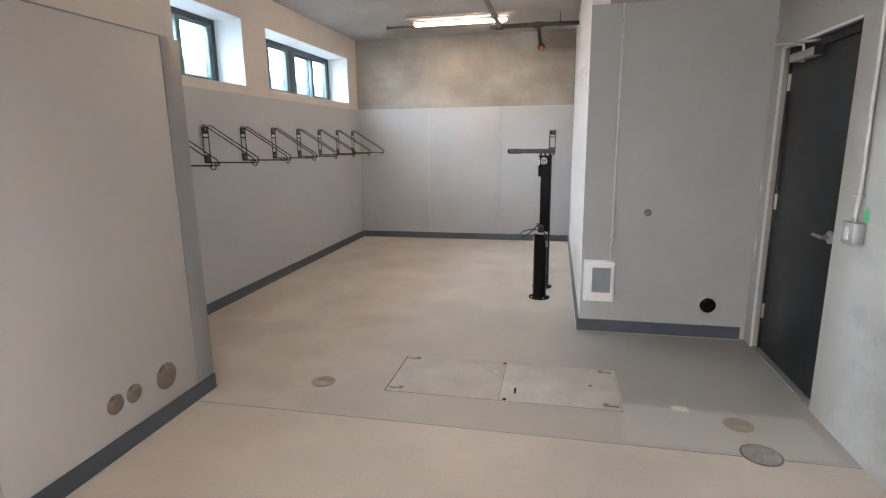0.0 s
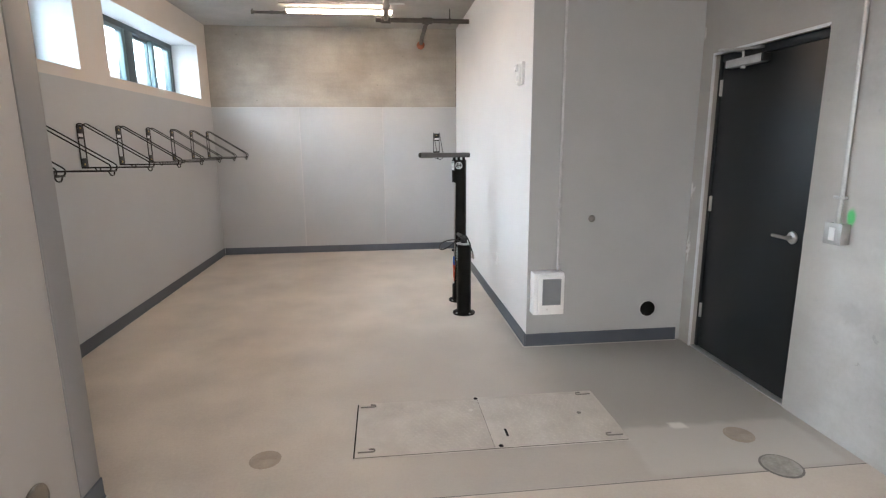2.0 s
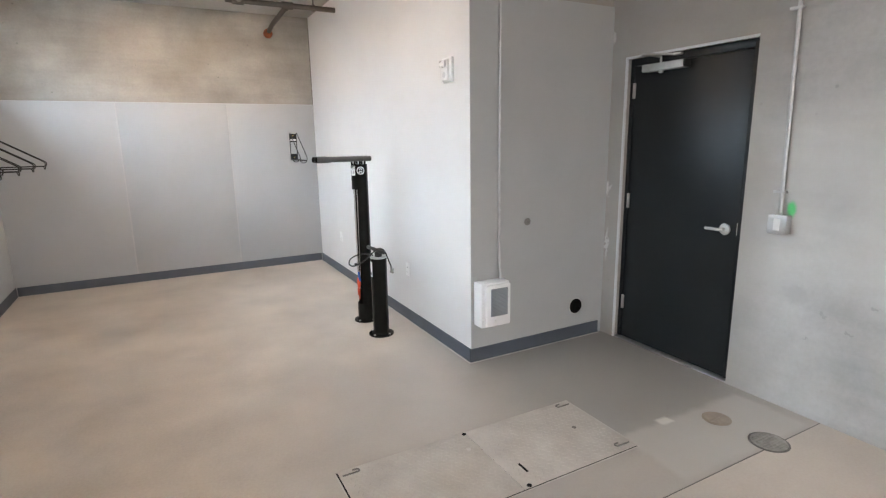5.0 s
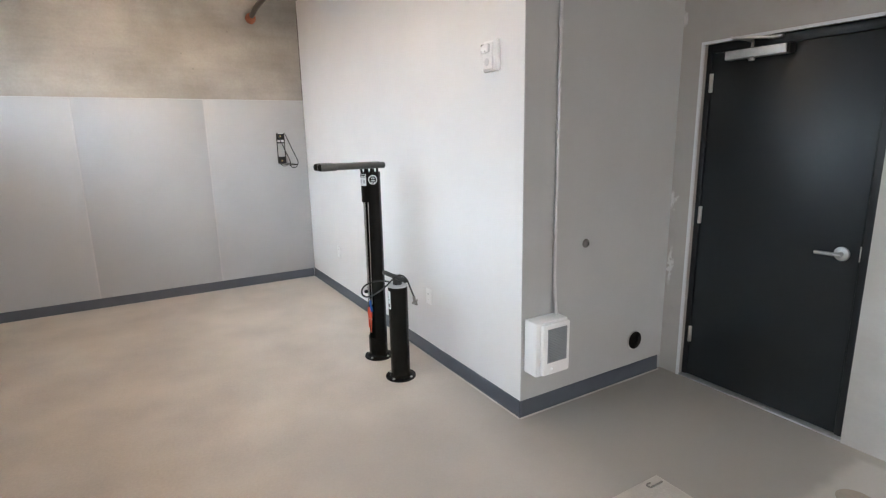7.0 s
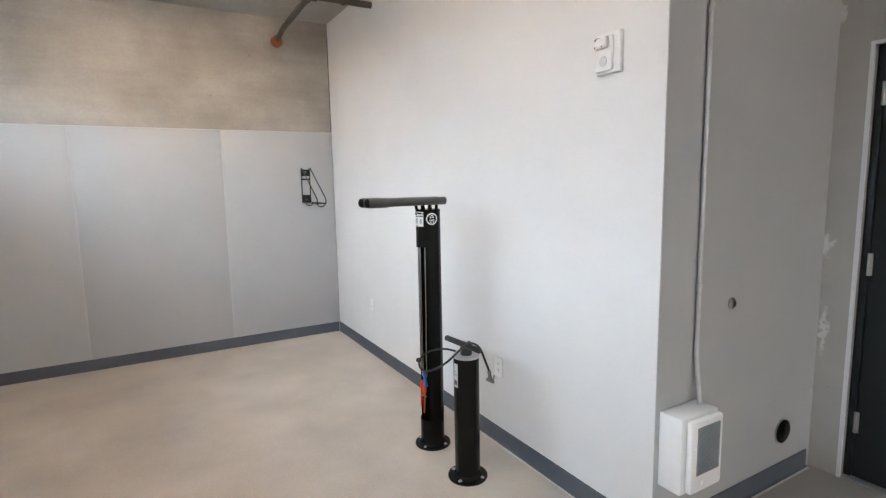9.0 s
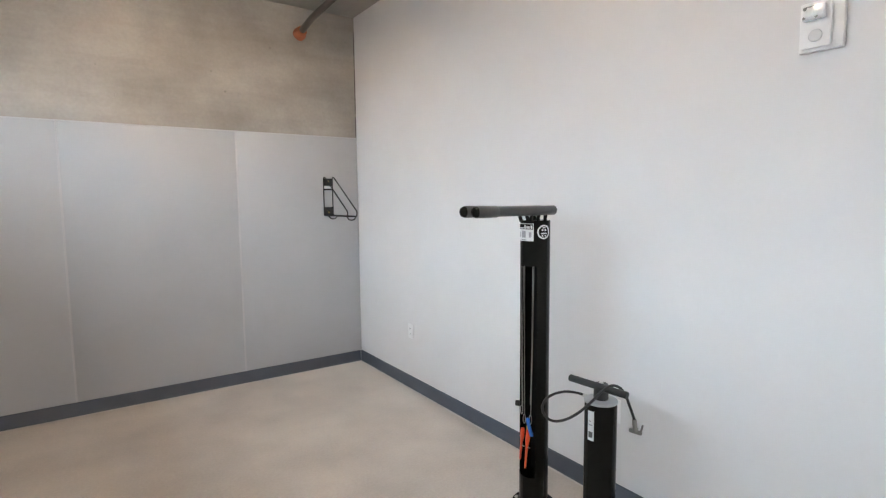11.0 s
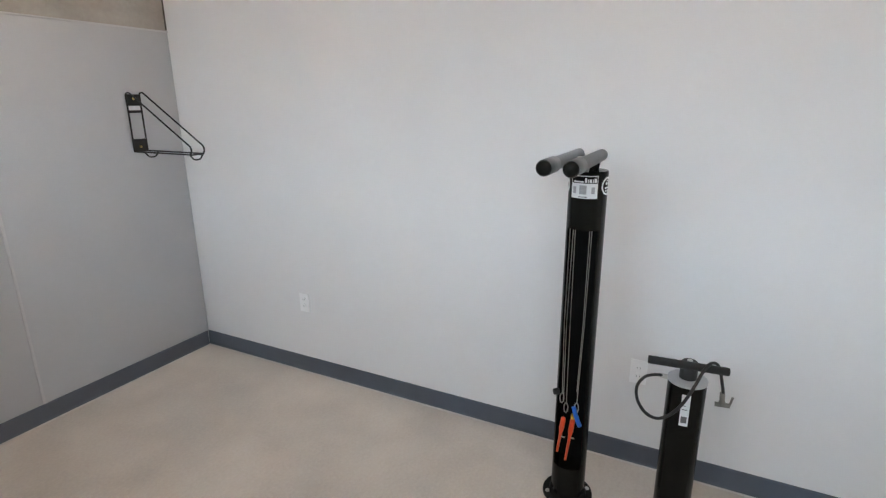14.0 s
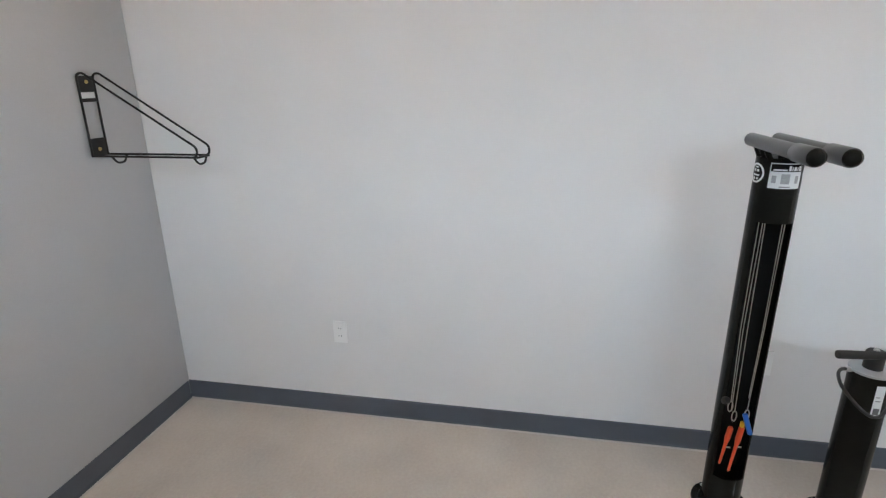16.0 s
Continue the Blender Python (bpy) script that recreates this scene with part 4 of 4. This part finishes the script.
part("lens_band", box_bm([(-0.0568, -0.0558, -0.010, 0.044, 0.030, 0.044)]), M_PLASTIC, al, "pale band on the lens")
part("sounder_disc", lathe_bm([(0, 0.038), (0.021, 0.038), (0.020, 0.0395), (0, 0.0395)], along((-1, 0, 0), (0, 0.015, -0.030)), 20), M_REVEAL, al, "pale round sounder", True)
part("ceiling_gap", box_bm([(R_X - 0.007, R_X - 0.0005, FAR_Y - 0.006, FAR_Y - 0.0005, a, b) for a, b in ((2.06, 2.24), (2.27, 2.66), (2.67, 2.98))]), M_PIPE, wall_far, "dark open gap in the corner")

# ---- switch and conduit on the concrete wall ----
sw = tagged(place("light_switch", (DOOR_X, 3.022, 1.090)), "surface steel switch box with white switch on concrete", "switch")
part("box", box_bm([(-0.048, -0.0005, -0.050, 0.052, -0.052, 0.052)], 0.004), M_GALV, sw, "", True)
pl = part("cover", box_bm([(-0.054, -0.048, -0.052, 0.054, -0.055, 0.055)], 0.003), M_GALV, sw, "", True)
part("rocker", box_bm([(-0.060, -0.054, -0.018, 0.018, -0.034, 0.034)], 0.003), M_PLASTIC, pl, "white rocker", True)
c2 = tagged(place("switch_conduit", (DOOR_X, 3.027, 1.145)), "galvanised conduit rising from the switch box", "conduit")
bm = tube_bm(rounded([(-0.026, 0, -0.002), (-0.026, 0, 0.06), (-0.014, 0.008, 0.14), (-0.014, 0.04, CEIL - 1.147)], 0.05), 0.0105, 12)
part("pipe", bm, M_GALV, c2, "", True)
part("connector", lathe_bm([(0.012, -0.002), (0.016, 0.0), (0.016, 0.012), (0.0125, 0.014), (0.0125, 0.03)], Matrix.Translation((-0.026, 0, 0)), 16), M_STEEL, c2, "", True)
for z in (0.12, 1.1):
    part("strap", box_bm([(-0.027, -0.0005, -0.02 + z * 0.02, 0.05 + z * 0.02, z, z + 0.014)], 0.003), M_GALV, c2, "", True)

# ---- floor hatch and covers ----
def floor_hatch(x0, x1, y0, y1):
    h = tagged(place("floor_hatch", ((x0 + x1) / 2, (y0 + y1) / 2, 0)), "flush double floor hatch of dusty tread plate", "floor hatch")
    w, d = (x1 - x0) / 2, (y1 - y0) / 2
    part("frame", box_bm([(-w, w, -d, -d + 0.005, 0.0005, 0.003), (-w, w, d - 0.006, d, 0.0005, 0.003), (-w, -w + 0.005, -d + 0.005, d - 0.008, 0.0005, 0.003), (w - 0.008, w, -d + 0.008, d - 0.008, 0.0005, 0.003)]), M_HATCH, h, "steel rim")
    part("gap", box_bm([(-w + 0.005, w - 0.006, -d + 0.005, d - 0.006, 0.0003, 0.0012)]), M_DARK, h, "dark joint")
    for a, b in ((-w + 0.013, -0.0012), (0.0012, w - 0.010)):
        leaf = part("leaf", box_bm([(a, b, -d + 0.011, d - 0.007, 0.0014, 0.005)], 0.0008), M_HATCH, h, "dusty steel leaf", True)
        bm = bmesh.new()
        k = 0
        y = -d + 0.035
        while y < d - 0.03:
            x = a + 0.028 + (0.014 if k % 2 else 0)
            i = 0
            while x < b - 0.025:
                q = radians(45 if (i + k) % 2 else -45)
                u, v = Vector((math.cos(q), math.sin(q), 0)) * 0.0115, Vector((-math.sin(q), math.cos(q), 0)) * 0.0035
                c = Vector((x, y, 0.005))
                up = Vector((0, 0, 0.0010))
                base = [bm.verts.new(c + p) for p in (u, v, -u, -v)]
                top = [bm.verts.new(c + p * 0.6 + up) for p in (u, v, -u, -v)]
                bm.faces.new(top)
                for j in range(4):
                    bm.faces.new((base[j], base[(j + 1) % 4], top[(j + 1) % 4], top[j]))
                x += 0.026
                i += 1
            y += 0.026
            k += 1
        tagged(part("tread", bm, M_HATCH, leaf), kind="stuff")
        outer_x = a + 0.05 if a < 0 else b - 0.05
        s = 1 if a < 0 else -1
        for yy in (-d + 0.05, d - 0.05):
            part("lift_ring", tube_bm(rounded([(outer_x - s * 0.036, yy, 0.0065), (outer_x + s * 0.05, yy, 0.0065), (outer_x + s * 0.05, yy + 0.024, 0.0065), (outer_x + s * 0.02, yy + 0.024, 0.0065)], 0.01), 0.0045, 8), M_IRON, leaf, "flush lift handle", True)
    part("key_slot", box_bm([(0.085, 0.098, -0.175, -0.10, 0.0052, 0.0062)]), M_DARK, h, "dark key slot")
    for px, py, m in ((-0.01, d - 0.02, M_DARK), (0.035, -d + 0.025, M_DARK), (0.56, 0.02, M_IRON), (-0.06, 0.13, M_SEAL)):
        part("lock_screw", lathe_bm([(0, 0.005), (0.013, 0.005), (0.012, 0.0072), (0, 0.0072)], Matrix.Translation((px, py, 0)), 16), m, h, "", True)
    return h


floor_hatch(-0.822, 0.649, 3.030, 3.601)


def floor_cover(x, y, r, m, label, ribs=0):
    c = tagged(place("floor_cover", (x, y, 0)), label, "floor cover")
    part("ring", lathe_bm([(0, 0.0004), (r, 0.0004), (r, 0.002), (r - 0.008, 0.0035), (0, 0.0035)], n=44), M_IRON if ribs else M_COVER, c, "", True)
    part("lid", lathe_bm([(0, 0.0036), (r - 0.010, 0.0036), (r - 0.012, 0.0055), (0, 0.0055)], n=44), m, c, "", True)
    for k in range(-ribs, ribs + 1):
        yy = k * r / (ribs + 1)
        half = math.sqrt(max((r - 0.02) ** 2 - yy * yy, 0))
        part("rib", box_bm([(-half, half, yy - 0.003, yy + 0.003, 0.0056, 0.008)]), m, c)
    return c


floor_cover(1.248, 3.008, 0.078, M_COVER, "round tan floor cleanout cover set in concrete")
floor_cover(1.268, 2.722, 0.098, M_LID, "round ribbed grey iron cover set in concrete", 5)
floor_cover(-1.255, 3.085, 0.078, M_COVER, "round tan floor cleanout cover set in concrete")
